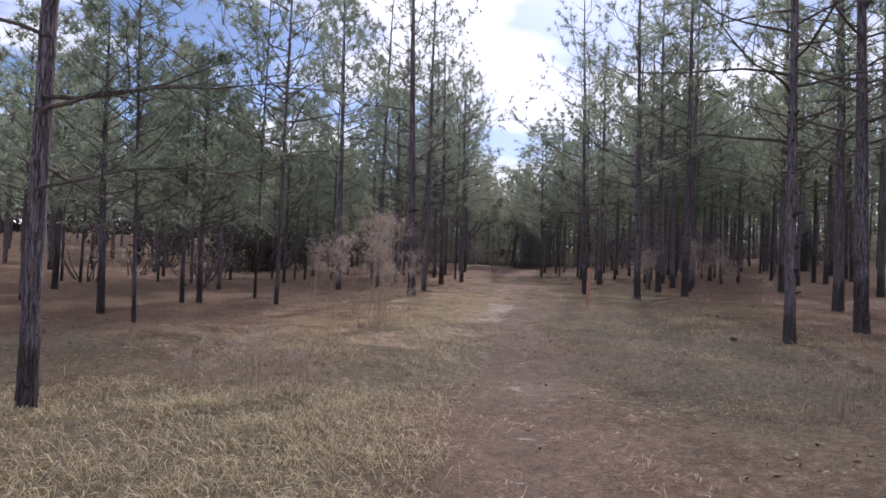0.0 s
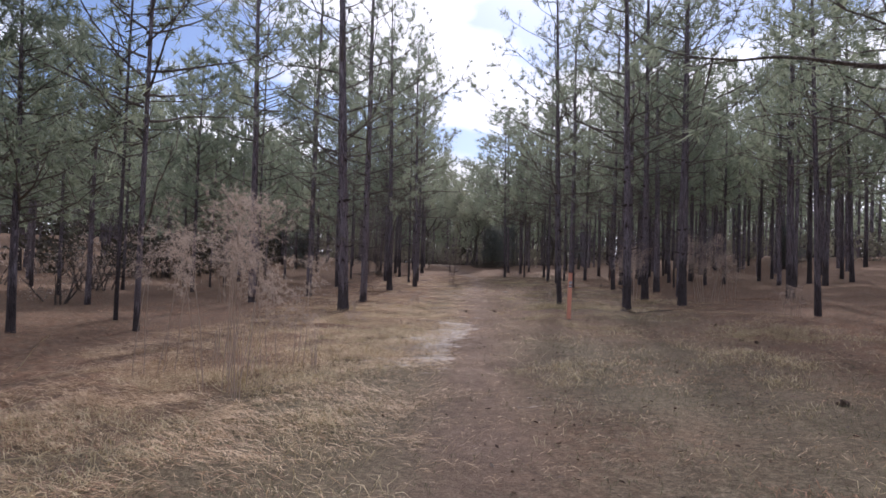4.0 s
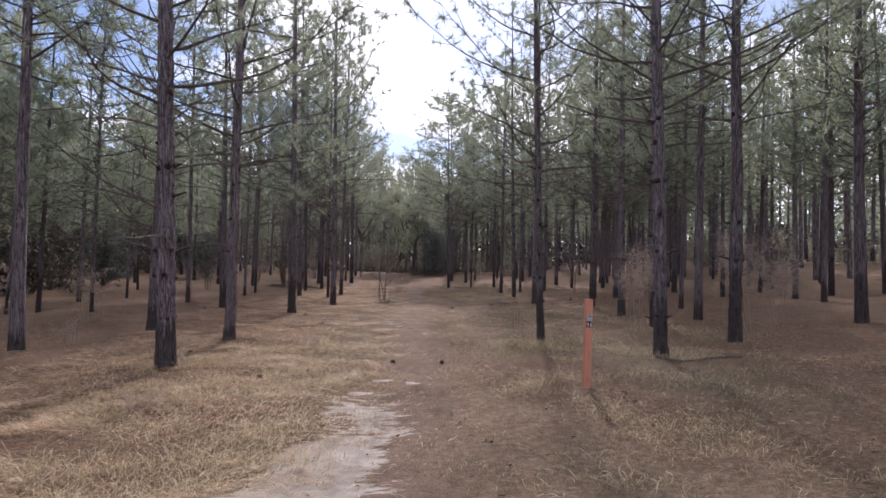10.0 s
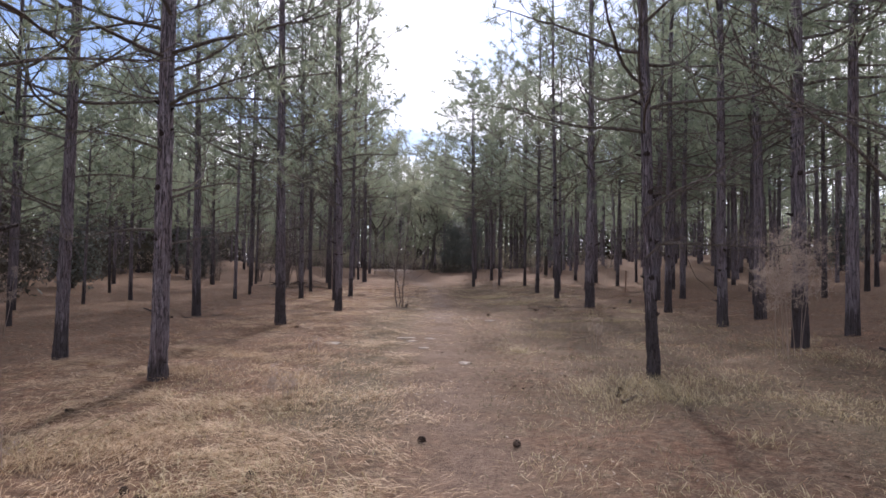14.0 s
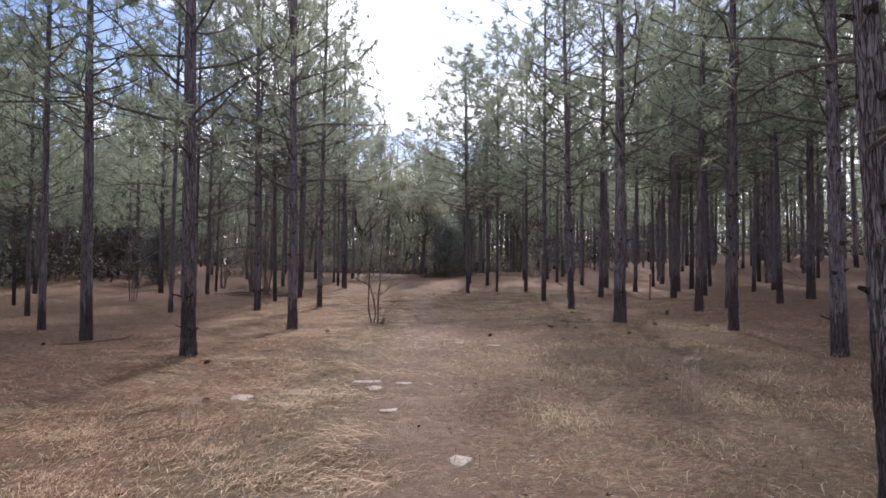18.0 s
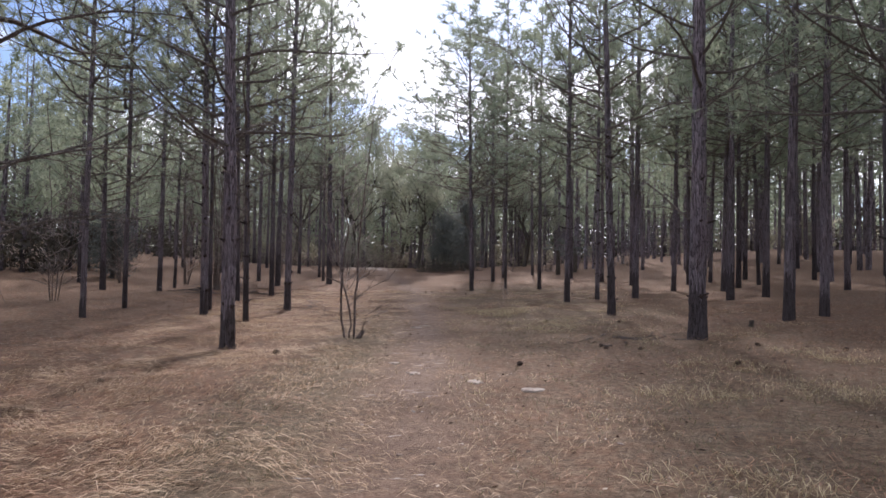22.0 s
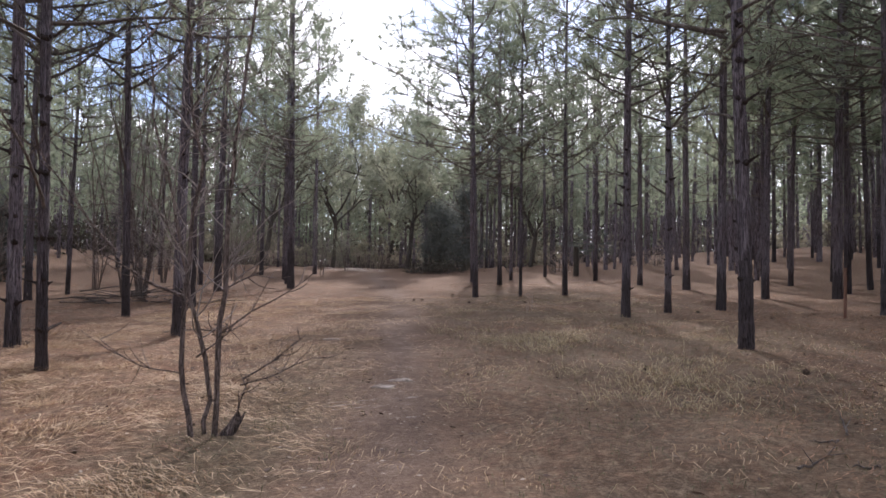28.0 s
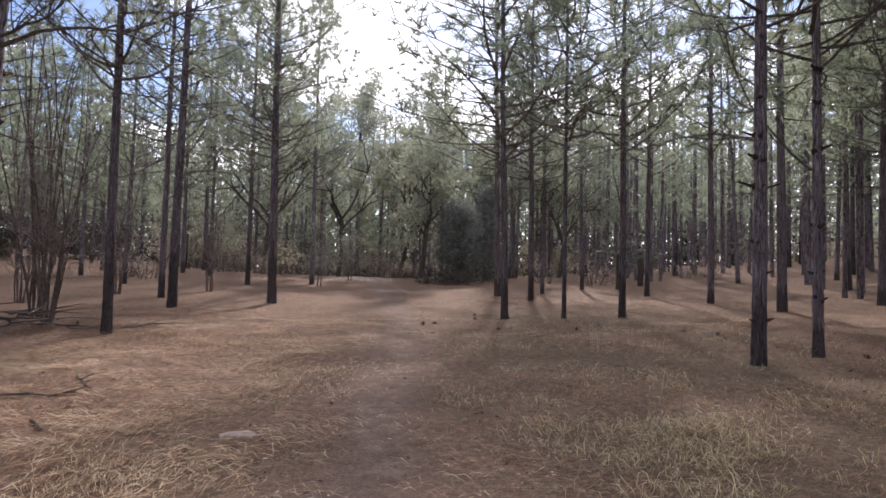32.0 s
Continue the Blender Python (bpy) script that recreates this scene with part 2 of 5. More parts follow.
# ---------------------------------------------------------------- mesh helpers
def mesh_of(name, verts, faces, mat, smooth=False):
    me = bpy.data.meshes.new(name)
    verts, faces = np.asarray(verts, np.float32), np.asarray(faces, np.int32)
    n, k = faces.shape
    me.vertices.add(len(verts))
    me.vertices.foreach_set("co", verts.ravel())
    me.loops.add(n * k)
    me.loops.foreach_set("vertex_index", faces.ravel())
    me.polygons.add(n)
    me.polygons.foreach_set("loop_start", np.arange(0, n * k, k, dtype=np.int32))
    me.polygons.foreach_set("use_smooth", np.full(n, smooth))
    me.update(calc_edges=True)
    me.materials.append(mat)
    return me


def part(name, me, parent, label=""):
    ob = new(name, me)
    ob.parent = parent
    if label:
        tagged(ob, label)
    return ob


def tube(points, radii, sides=6, rough=0.0, seed=0):
    """Quads of a bent tapering rod along points, with a closed tip."""
    pts, rad = np.asarray(points, float), np.asarray(radii, float)
    way = np.gradient(pts, axis=0)
    way /= np.linalg.norm(way, axis=1, keepdims=True) + 1e-9
    ref = np.where(np.abs(way[:, 2:3]) > 0.9, np.array([[1.0, 0, 0]]), np.array([[0, 0, 1.0]]))
    u = np.cross(way, ref)
    u /= np.linalg.norm(u, axis=1, keepdims=True) + 1e-9
    w = np.cross(way, u)
    a = np.arange(sides) * 2 * np.pi / sides
    r = np.repeat(rad[:, None], sides, 1)
    if rough:
        r = r * (1 + rough * np.random.RandomState(seed).uniform(-1, 1, r.shape))
    ring = pts[:, None] + r[..., None] * (np.cos(a)[None, :, None] * u[:, None] + np.sin(a)[None, :, None] * w[:, None])
    n = len(pts)
    i, j = np.meshgrid(np.arange(n - 1), np.arange(sides), indexing="ij")
    q = np.stack([i * sides + j, i * sides + (j + 1) % sides, (i + 1) * sides + (j + 1) % sides, (i + 1) * sides + j], -1).reshape(-1, 4)
    return ring.reshape(-1, 3), q


def joined(pieces):
    verts, faces, base = [], [], 0
    for v, f in pieces:
        verts.append(v)
        faces.append(np.asarray(f) + base)
        base += len(v)
    return np.concatenate(verts), np.concatenate(faces)


def spikes(rng, centres, ways, count, length, width, spread):
    """Thin three-cornered blades that burst out round each centre along its way."""
    c = np.repeat(np.asarray(centres), count, 0)
    w = np.repeat(np.asarray(ways), count, 0)
    d = w + spread * rng.normal(size=c.shape)
    d /= np.linalg.norm(d, axis=1, keepdims=True) + 1e-9
    side = np.cross(d, rng.normal(size=c.shape))
    side /= np.linalg.norm(side, axis=1, keepdims=True) + 1e-9
    ln = length * rng.uniform(0.6, 1.15, (len(c), 1))
    base = c + d * ln * 0.04
    v = np.stack([base - side * width / 2, base + side * width / 2, c + d * ln], 1).reshape(-1, 3)
    return v, np.arange(len(v)).reshape(-1, 3)


def leaves(rng, centres, size):
    """Small pointed four-cornered leaves, turned at random."""
    c = np.asarray(centres)
    d = rng.normal(size=c.shape)
    d /= np.linalg.norm(d, axis=1, keepdims=True)
    s = np.cross(d, rng.normal(size=c.shape))
    s /= np.linalg.norm(s, axis=1, keepdims=True)
    k = size * rng.uniform(0.6, 1.3, (len(c), 1))
    v = np.stack([c - d * k, c + s * k * 0.45, c + d * k, c - s * k * 0.45], 1).reshape(-1, 3)
    return v, np.arange(len(v)).reshape(-1, 4)


# ---------------------------------------------------------------- ground
def lift(x, y):
    """Height of the ground: a shallow hollow that climbs to the sides and far ahead."""
    x, y = np.clip(x, -26.0, 40.0), np.clip(y, -20.0, 78.0 + 0 * x)
    z = 0.0619 + 0.0315 * x + 0.0095 * y - 0.00066 * x * y + 0.00197 * x * x + 0.000143 * y * y
    return z + 0.0012 * np.clip(y - 55.0, 0.0, 30.0) ** 2


def trail(y):
    """Middle of the trodden line, as an offset to the right."""
    return 0.10 + 0.117 * y + 0.08 * np.sin(y * 0.35) - 0.003 * np.clip(y - 44, 0, 60) ** 2


def smooth_noise(x, y, cell, seed):
    """Soft random field in 0 to 1 over the plan."""
    rng = np.random.RandomState(seed)
    g = rng.uniform(0, 1, (64, 64))
    u, v = x / cell + 1000, y / cell + 1000
    i, j = np.floor(u).astype(int), np.floor(v).astype(int)
    a, b = u - i, v - j
    a, b = a * a * (3 - 2 * a), b * b * (3 - 2 * b)
    at = lambda p, q: g[p % 64, q % 64]
    return (at(i, j) * (1 - a) + at(i + 1, j) * a) * (1 - b) + (at(i, j + 1) * (1 - a) + at(i + 1, j + 1) * a) * b


def band(v, lo, hi, soft):
    return np.clip((v - lo) / soft + 0.5, 0, 1) * np.clip((hi - v) / soft + 0.5, 0, 1)


def cover(x, y):
    """Shares of bare sand, green grass and trodden earth."""
    n1, n2 = smooth_noise(x, y * 1.8, 0.8, 1), smooth_noise(x, y, 2.6, 2)
    off = x - trail(y)
    sand = band(off + 0.5 * (n2 - 0.5), -1.5 - 0.10 * np.clip(18 - y, -4, 4), 0.0, 1.0) * band(y, 13.4, 21.8, 2.5) * 0.86
    sand = np.maximum(sand, band(off, -0.34, 0.30, 0.6) * band(y, 2.0, 9.0, 3.0) * 0.56)
    sand = np.maximum(sand, band(x, 2.6, 7.6, 1.6) * band(y, 73.0, 86.0, 5.0) * 0.6)
    sand = np.maximum(sand, band(off, 0.2, 1.3, 0.8) * band(y, 10.5, 13.0, 1.5) * 0.34)
    sand = np.maximum(sand, band(off, -1.0, 0.6, 0.8) * band(y, 30.0, 46.0, 4.0) * 0.36)
    sand = sand * (0.45 + 0.7 * n1)
    green = (0.85 * band(off, 0.6, 5.0, 2.4) * band(y, 3.0, 24.0, 6.0) + band(off, -2.6, -0.3, 1.0) * band(y, 3.0, 14.0, 3.0) + 0.75 * band(off, -9.0, -0.8, 1.0) * band(y, -4.0, 11.0, 3.0)
             + 0.38 * band(off, 1.0, 7.5, 3.2) * band(y, 24.0, 60.0, 6.0) + 0.6 * band(off, -2.0, -0.6, 0.8) * band(y, 12.0, 46.0, 6.0)) * np.clip(1.6 * n2, 0, 1)
    trod = band(off, -0.5, 0.5, 0.8) * (0.30 + 0.55 * n1) + 0.45 * band(off, -0.22, 0.22, 0.25) * band(y, 36.0, 72.0, 5.0)
    return np.clip(sand, 0, 1), np.clip(green, 0, 0.85), np.clip(trod, 0, 0.85)


def swell(x, y):
    """Small swells of the ground, rougher beside the trodden line."""
    rough = np.clip(np.abs(x - trail(y)) - 0.5, 0, 1)
    return 0.08 * (smooth_noise(x, y, 0.7, 5) - 0.5) + 0.10 * (smooth_noise(x, y, 2.3, 6) - 0.5) + 0.055 * rough * (smooth_noise(x, y, 0.42, 8) - 0.5)


def axis_lines(lo, hi, step, far):
    mid = list(np.arange(lo, hi + 1e-6, step))
    out, s, v = [], step, hi
    while v < far:
        s *= 1.25
        v += s
        out.append(v)
    back, s, v = [], step, lo
    while v > -far:
        s *= 1.25
        v -= s
        back.append(v)
    return np.array(back[::-1] + mid + out)


gx, gy = axis_lines(-8.0, 15.0, 0.19, 420.0), axis_lines(2.0, 60.0, 0.19, 420.0)
GX, GY = np.meshgrid(gx, gy)
GZ = lift(GX, GY) + swell(GX, GY)
cols = len(gx)
gi, gj = np.meshgrid(np.arange(len(gy) - 1), np.arange(cols - 1), indexing="ij")
quads = np.stack([gi * cols + gj, gi * cols + gj + 1, (gi + 1) * cols + gj + 1, (gi + 1) * cols + gj], -1).reshape(-1, 4)
g_mesh = mesh_of("ground", np.stack([GX, GY, GZ], -1).reshape(-1, 3), quads, M_GROUND, True)
c_sand, c_green, c_trod = cover(GX, GY)
c_attr = g_mesh.color_attributes.new("cover", "FLOAT_COLOR", "POINT")
c_attr.data.foreach_set("color", np.stack([c_sand, c_green, c_trod, np.ones_like(GX)], -1).astype(np.float32).ravel())
tagged(new("ground", g_mesh), "brown forest floor of pine straw, thin grass and sand", "ground", kind="structure")


def floor_at(x, y):
    """Height of the ground with its small swells."""
    x, y = np.asarray(x, float), np.asarray(y, float)
    return lift(x, y) + swell(x, y)


# ---------------------------------------------------------------- pines
def bow(rng, start, way, length, steps, rise, wander):
    """A limb's line: starts along way, bends upwards by rise, wanders a little."""
    pts, d = [np.array(start, float)], np.array(way, float)
    for _ in range(steps):
        d = d + np.array([0, 0, rise / steps]) + rng.normal(size=3) * wander
        d /= np.linalg.norm(d)
        pts.append(pts[-1] + d * length / steps)
    return np.array(pts)


def pine_kind(seed, fine, height=13.0, low=4.6, full=1.0, airy=False):
    """The meshes of one kind of pine: trunk, bare lower limbs, crown limbs, needles."""
    rng = np.random.RandomState(seed)
    rings, sides = (150, 18) if fine else (20, 8)
    z = np.linspace(-0.15, height, rings) if not fine else np.concatenate([np.linspace(-0.15, 6.5, 95), np.linspace(6.8, height, 16)])
    sway = rng.normal(0, 0.06, 2)
    x0 = sway[0] * np.sin(z * 0.45 + seed) + 0.03 * np.sin(z * 1.3 + 2 * seed)
    y0 = sway[1] * np.cos(z * 0.4 + seed) - sway[1] * math.cos(seed)
    x0 = x0 - np.interp(0, z, x0)
    r = 0.5 * (1 - 0.82 * np.clip(z / height, 0, 1) ** 1.15) * (1 + 0.16 * np.exp(-np.clip(z, 0, None) / 0.22))
    pts = np.stack([x0, y0, z], -1)
    v, f = tube(pts, r, sides, 0.0)
    if fine:
        ring = np.repeat(np.arange(len(z)), sides)
        ang = np.tile(np.arange(sides), len(z)) * 2 * np.pi / sides
        plate = smooth_noise(ang * 2.1 + 40, v[:, 2] * 3.4, 1.0, seed) + 0.6 * smooth_noise(ang * 4.5 + 9, v[:, 2] * 9.0, 1.0, seed + 1)
        k = 1 + 0.17 * (plate - 0.8) + 0.055 * rng.uniform(-1, 1, len(v))
        v[:, :2] = pts[ring, :2] + (v[:, :2] - pts[ring, :2]) * k[:, None]
    trunk = mesh_of("trunk", v, f, M_BARK, True)
    axis = lambda h: np.array([np.interp(h, z, x0), np.interp(h, z, y0), h])
    bare = []
    for _ in range(rng.randint(10, 14) if fine else 6):
        h = rng.uniform(1.8, low + 1.6)
        a = rng.uniform(0, 2 * np.pi)
        ln = rng.choice([0.12, 0.35, 1.0, 2.0, 2.9], p=[0.22, 0.16, 0.18, 0.24, 0.20]) * rng.uniform(0.7, 1.2)
        p = bow(rng, axis(h), (math.cos(a), math.sin(a), rng.uniform(0.0, 0.7)), ln, 9, rng.uniform(-0.5, 0.6), 0.10)
        rr = 0.008 + 0.0062 * min(ln, 2.6)
        pieces = [tube(p, np.linspace(rr, 0.004, len(p)), 5 if fine else 3)]
        if ln > 0.8:
            for _ in range(8 if fine else 4):
                i = rng.randint(2, len(p) - 1)
                q = bow(rng, p[i], rng.normal(size=3) * 0.6 + (p[i] - p[i - 1]) * 3, ln * rng.uniform(0.2, 0.5), 4, 0.2, 0.15)
                pieces.append(tube(q, np.linspace(0.008, 0.003, len(q)), 3))
        bare.append(mesh_of("dead_branch", *joined(pieces), M_TWIG))
    limbs, tips, ways = [], [], []
    n = int(48 * full)
    for i in range(n):
        t = (i + rng.uniform(0, 1)) / n
        h = low + (height - low - 0.3) * t
        a = i * 2.4 + rng.uniform(-0.5, 0.5)
        ln = (2.5 * (1 - t) ** 0.6 + 0.35) * rng.uniform(0.6, 1.15) * (0.75 + 0.5 * min(t * 4, 0.5))
        ln = ln * (1.35 if airy else 1.0)
        p = bow(rng, axis(h), (math.cos(a), math.sin(a), 0.15 + 0.5 * t), ln, 9 if airy else 7, rng.uniform(0.2, 0.9), 0.10 if airy else 0.09)
        limbs.append(tube(p if fine else p[::2], np.linspace((0.029 if airy else 0.027) * (1.15 - t * 0.7), 0.006, len(p if fine else p[::2])), 4 if fine else 3))
        sub = rng.randint(3, 6) + int(2 * (1 - t))
        for k in range(sub):
            j = rng.randint(5 if airy else 3, len(p))
            d = (p[j] - p[j - 1]) / np.linalg.norm(p[j] - p[j - 1]) + 0.75 * rng.normal(size=3)
            q = bow(rng, p[j], d / np.linalg.norm(d), ln * rng.uniform(0.15, 0.38), 3, 0.5, 0.08) if not airy else bow(rng, p[j], d / np.linalg.norm(d), rng.uniform(0.35, 0.95), 3, 0.5, 0.12)
            if fine or k < 1:
                limbs.append(tube(q[::3], [0.012, 0.005], 3))
            for m in (2, 3) if rng.uniform() < 0.75 else (3,):
                tips.append(q[m])
                ways.append(q[m] - q[m - 1])
        tips.append(p[-1])
        ways.append(p[-1] - p[-2])
    tips.append(axis(height))
    ways.append(np.array([0, 0, 1.0]))
    ways = np.array(ways)
    ways /= np.linalg.norm(ways, axis=1, keepdims=True)
    crown_limbs = mesh_of("branchwork", *joined(limbs), M_TWIG)
    needles = mesh_of("foliage", *spikes(rng, tips, ways * (0.32 if airy else 0.5), 24 if airy else 17 if fine else 11, 0.27 if airy else 0.29 if fine else 0.33, 0.0155 if airy else 0.019 if fine else 0.034, 0.62), M_NEEDLE)
    return trunk, bare, crown_limbs, needles


FINE = [pine_kind(10 + i, True, 13.6 + 0.7 * (i % 3), (3.6 if i < 4 else 4.4) + 0.5 * (i % 2), 0.84 if i < 4 else 1.3, i < 4) for i in range(6)]
PLAIN = [pine_kind(30 + i, False, 12.0 + 0.7 * (i % 4), 3.9 + 0.6 * (i % 3), 1.2) for i in range(5)]
BUSHY = [pine_kind(50 + i, False, 8.2 + 0.9 * (i % 4), 2.3 + 0.4 * (i % 3), 1.15) for i in range(4)]
p_rng = random.Random(7)
PINES = []


def knot_mesh(seed):
    """The dark scar of a lost branch: a low collar round a broken stub."""
    rng = np.random.RandomState(seed)
    ln = (0.012, 0.03, 0.06, 0.12, 0.02)[seed % 5]
    p = [(-0.03, 0, 0), (0.0, 0, 0), (0.008, 0, 0.002), (0.008 + ln, 0.004 * rng.normal(), 0.004 + 0.3 * ln), (0.010 + ln, 0, 0.004 + 0.3 * ln)]
    return mesh_of("knot", *tube(p, [0.034, 0.030, 0.016, 0.010, 0.002], 7, 0.22, seed), M_KNOT, True)


KNOTS = [knot_mesh(s) for s in range(5)]
n_rng = random.Random(23)


def knots(tree, thick, height):
    h = n_rng.uniform(0.5, 1.0)
    while h < 4.6:
        a0 = n_rng.uniform(0, 6.28)
        for k in range(n_rng.choice((1, 2, 3, 4))):
            a, z = a0 + k * 1.7 + n_rng.uniform(-0.4, 0.4), h + n_rng.uniform(-0.05, 0.05)
            r = 0.5 * thick * (1 - 0.82 * (z / height) ** 1.15) * (1 + 0.16 * math.exp(-z / 0.22))
            part("knot", n_rng.choice(KNOTS), tree).matrix_local = pose(r * math.cos(a), r * math.sin(a), z, 0, 0, math.degrees(a)) @ Matrix.Scale(n_rng.uniform(0.9, 1.7), 4)
        h += n_rng.uniform(0.35, 0.85)


def pine(x, y, thick, wide=1.0, lean=None, label="straight pine with grey-brown plated bark and sparse needle tufts"):
    near = (abs(x - 0.13 * y) < 7.4 and y < 62) or (44 < y < 72 and abs(x - 6) < 11)
    thick = thick * 0.82
    trunk, bare, crown_limbs, needles = p_rng.choice((FINE[4:] if y > 44 else FINE[:4]) if near else BUSHY if x < -6 else PLAIN)
    if x - 0.13 * y > 4 and y < 19:
        wide = 1.25
    elif x - 0.13 * y > 3 and 46 < y < 66:
        wide = max(wide, 1.2)
    elif x - 0.13 * y > 6 and (y < 29 or 41 < y < 46):
        wide = 0.86
    tree = new("pine_tree")
    tall = p_rng.uniform(0.90, 1.12) + (0.08 if y > 44 else 0.0)
    if x < -6 and y < 44:
        tall *= 0.84
    tree.matrix_world = pose(x, y, float(floor_at(x, y)), p_rng.gauss(0, 0.8), p_rng.gauss(-0.4, 0.8) if lean is None else lean, 0) @ pose(0, 0, 0, 0, 0, p_rng.uniform(0, 360)) @ Matrix.Scale(tall, 4)
    tagged(tree, label, "tree", "pines of the plantation")
    part("trunk", trunk, tree).scale = (thick, thick, 1.0)
    for me in bare[: len(bare) if near else 5]:
        part("dead_branch", me, tree, "bare grey dead branch")
    part("branchwork", crown_limbs, tree).scale = (wide, wide, 1.0)
    part("foliage", needles, tree, "grey-green long needle tufts").scale = (wide, wide, 1.0)
    if abs(x - 0.13 * y) < 6.6 and 8 < y < 57:
        knots(tree, thick, 14.0)
    PINES.append((x, y))
    return tree


pine(-3.70, 5.61, 0.18, lean=-0.4)
pine(6.53, 11.54, 0.25, lean=-0.5)
pine(8.42, 12.35, 0.36, lean=-1.2)
pine(-6.12, 12.38, 0.14)
pine(-7.76, 14.14, 0.25)
pine(-10.57, 15.59, 0.16)
pine(-7.08, 16.91, 0.20)
pine(-6.69, 17.14, 0.23, lean=-1.2)
pine(11.20, 17.42, 0.35)
pine(-4.84, 18.19, 0.15)
pine(12.07, 21.40, 0.21, lean=-0.7)
pine(-12.77, 21.85, 0.15)
pine(-13.49, 21.94, 0.16)
pine(16.36, 23.00, 0.29)
pine(7.49, 23.59, 0.30, lean=-1.1)
pine(-8.49, 23.57, 0.21)
pine(-1.13, 23.62, 0.36, lean=-2.0)
pine(9.71, 24.64, 0.29, lean=-0.1)
pine(-10.31, 25.43, 0.18)
pine(-11.20, 24.39, 0.15)
pine(-5.92, 19.66, 0.13)
pine(-7.36, 33.22, 0.19, 0.8)
pine(-5.98, 33.50, 0.13)
pine(-9.12, 34.45, 0.17, 0.8)
pine(18.20, 37.92, 0.24)
pine(22.61, 34.03, 0.26)
pine(23.97, 36.58, 0.24)
pine(22.25, 40.07, 0.23)
pine(-0.65, 46.90, 0.14)
pine(-4.6, 68.0, 0.22)
pine(-7.6, 71.0, 0.24)
pine(-2.6, 74.0, 0.22)
pine(-4.27, 25.54, 0.31, lean=-1.5)
pine(6.11, 26.41, 0.23, lean=-1.7)
pine(14.90, 26.99, 0.36, lean=-0.1)
pine(-0.78, 27.22, 0.29, lean=-0.2)
pine(-12.52, 27.77, 0.18)
pine(10.02, 28.54, 0.31, lean=-0.7)
pine(-9.99, 29.18, 0.18)
pine(11.73, 29.28, 0.29, lean=0.8)
pine(-3.06, 29.46, 0.26)
pine(-7.61, 29.80, 0.21)
pine(-7.61, 31.94, 0.13)
pine(10.78, 32.21, 0.30, lean=0.0)
pine(12.36, 33.04, 0.32, lean=-0.2)
pine(19.06, 33.08, 0.26, lean=0.4)
pine(-9.10, 33.10, 0.17)
pine(13.54, 33.30, 0.23, lean=1.2)
pine(20.73, 33.32, 0.30)
pine(-0.02, 34.36, 0.34, lean=-1.5)
pine(21.18, 35.14, 0.28)
pine(19.72, 35.35, 0.29)
pine(11.25, 35.80, 0.27, lean=-0.1)
pine(-2.76, 37.07, 0.33, lean=-1.5)
pine(-7.77, 37.11, 0.22)
pine(15.09, 37.29, 0.14)
pine(17.21, 38.08, 0.23)
pine(-4.39, 38.71, 0.20, lean=-0.9)
pine(9.93, 38.83, 0.36, lean=-0.6)
pine(20.77, 38.91, 0.25)
pine(1.26, 39.50, 0.31, lean=-1.1)
pine(-7.02, 39.82, 0.15)
pine(13.48, 40.94, 0.29, lean=0.4)
pine(16.61, 41.39, 0.22)
pine(14.82, 41.43, 0.28, lean=0.3)
pine(18.23, 42.01, 0.34)
pine(-6.44, 42.33, 0.20)
pine(10.26, 43.45, 0.22, lean=-1.6)
pine(0.94, 43.39, 0.17)
pine(-3.08, 44.30, 0.17)
pine(-8.35, 45.44, 0.14)
pine(-0.58, 45.88, 0.23, lean=-1.2)
pine(-2.90, 46.62, 0.13)
pine(15.78, 46.64, 0.29)
pine(1.55, 47.05, 0.22, lean=0.2)
pine(17.41, 47.11, 0.29, lean=0.4)
pine(19.94, 47.48, 0.20)
pine(21.11, 47.77, 0.26)
pine(10.96, 48.80, 0.25, lean=-0.3)
pine(12.26, 49.24, 0.19, lean=0.0)
pine(-0.56, 50.85, 0.17, lean=-1.3)
pine(13.88, 49.56, 0.25, lean=0.3)
pine(18.21, 50.71, 0.28, lean=0.9)
pine(16.25, 51.10, 0.24)
pine(19.68, 51.97, 0.25)
pine(21.07, 52.59, 0.19)
pine(24.32, 53.26, 0.22)
pine(0.28, 53.59, 0.22, lean=-0.6)
pine(-6.16, 53.80, 0.25)
pine(-4.08, 53.87, 0.23)
pine(19.32, 55.30, 0.18)
pine(20.72, 55.71, 0.21)
pine(22.75, 55.99, 0.27)
pine(-4.33, 56.95, 0.17)
pine(12.57, 57.15, 0.23, lean=-0.1)
pine(10.87, 57.16, 0.14, 1.25)
pine(20.94, 57.38, 0.31)
pine(-8.46, 57.44, 0.24)
pine(9.26, 57.46, 0.25, 1.8, lean=-1.2)
pine(-0.13, 59.22, 0.28, lean=0.6)
pine(17.08, 60.22, 0.25, lean=-0.0)
pine(11.0, 66.2, 0.27, 1.9)
pine(13.4, 67.7, 0.22, 1.2)
pine(15.9, 69.4, 0.20)
pine(17.0, 64.8, 0.24)
pine(0.0, 70.3, 0.24)
pine(2.28, 61.98, 0.31, lean=-0.9)


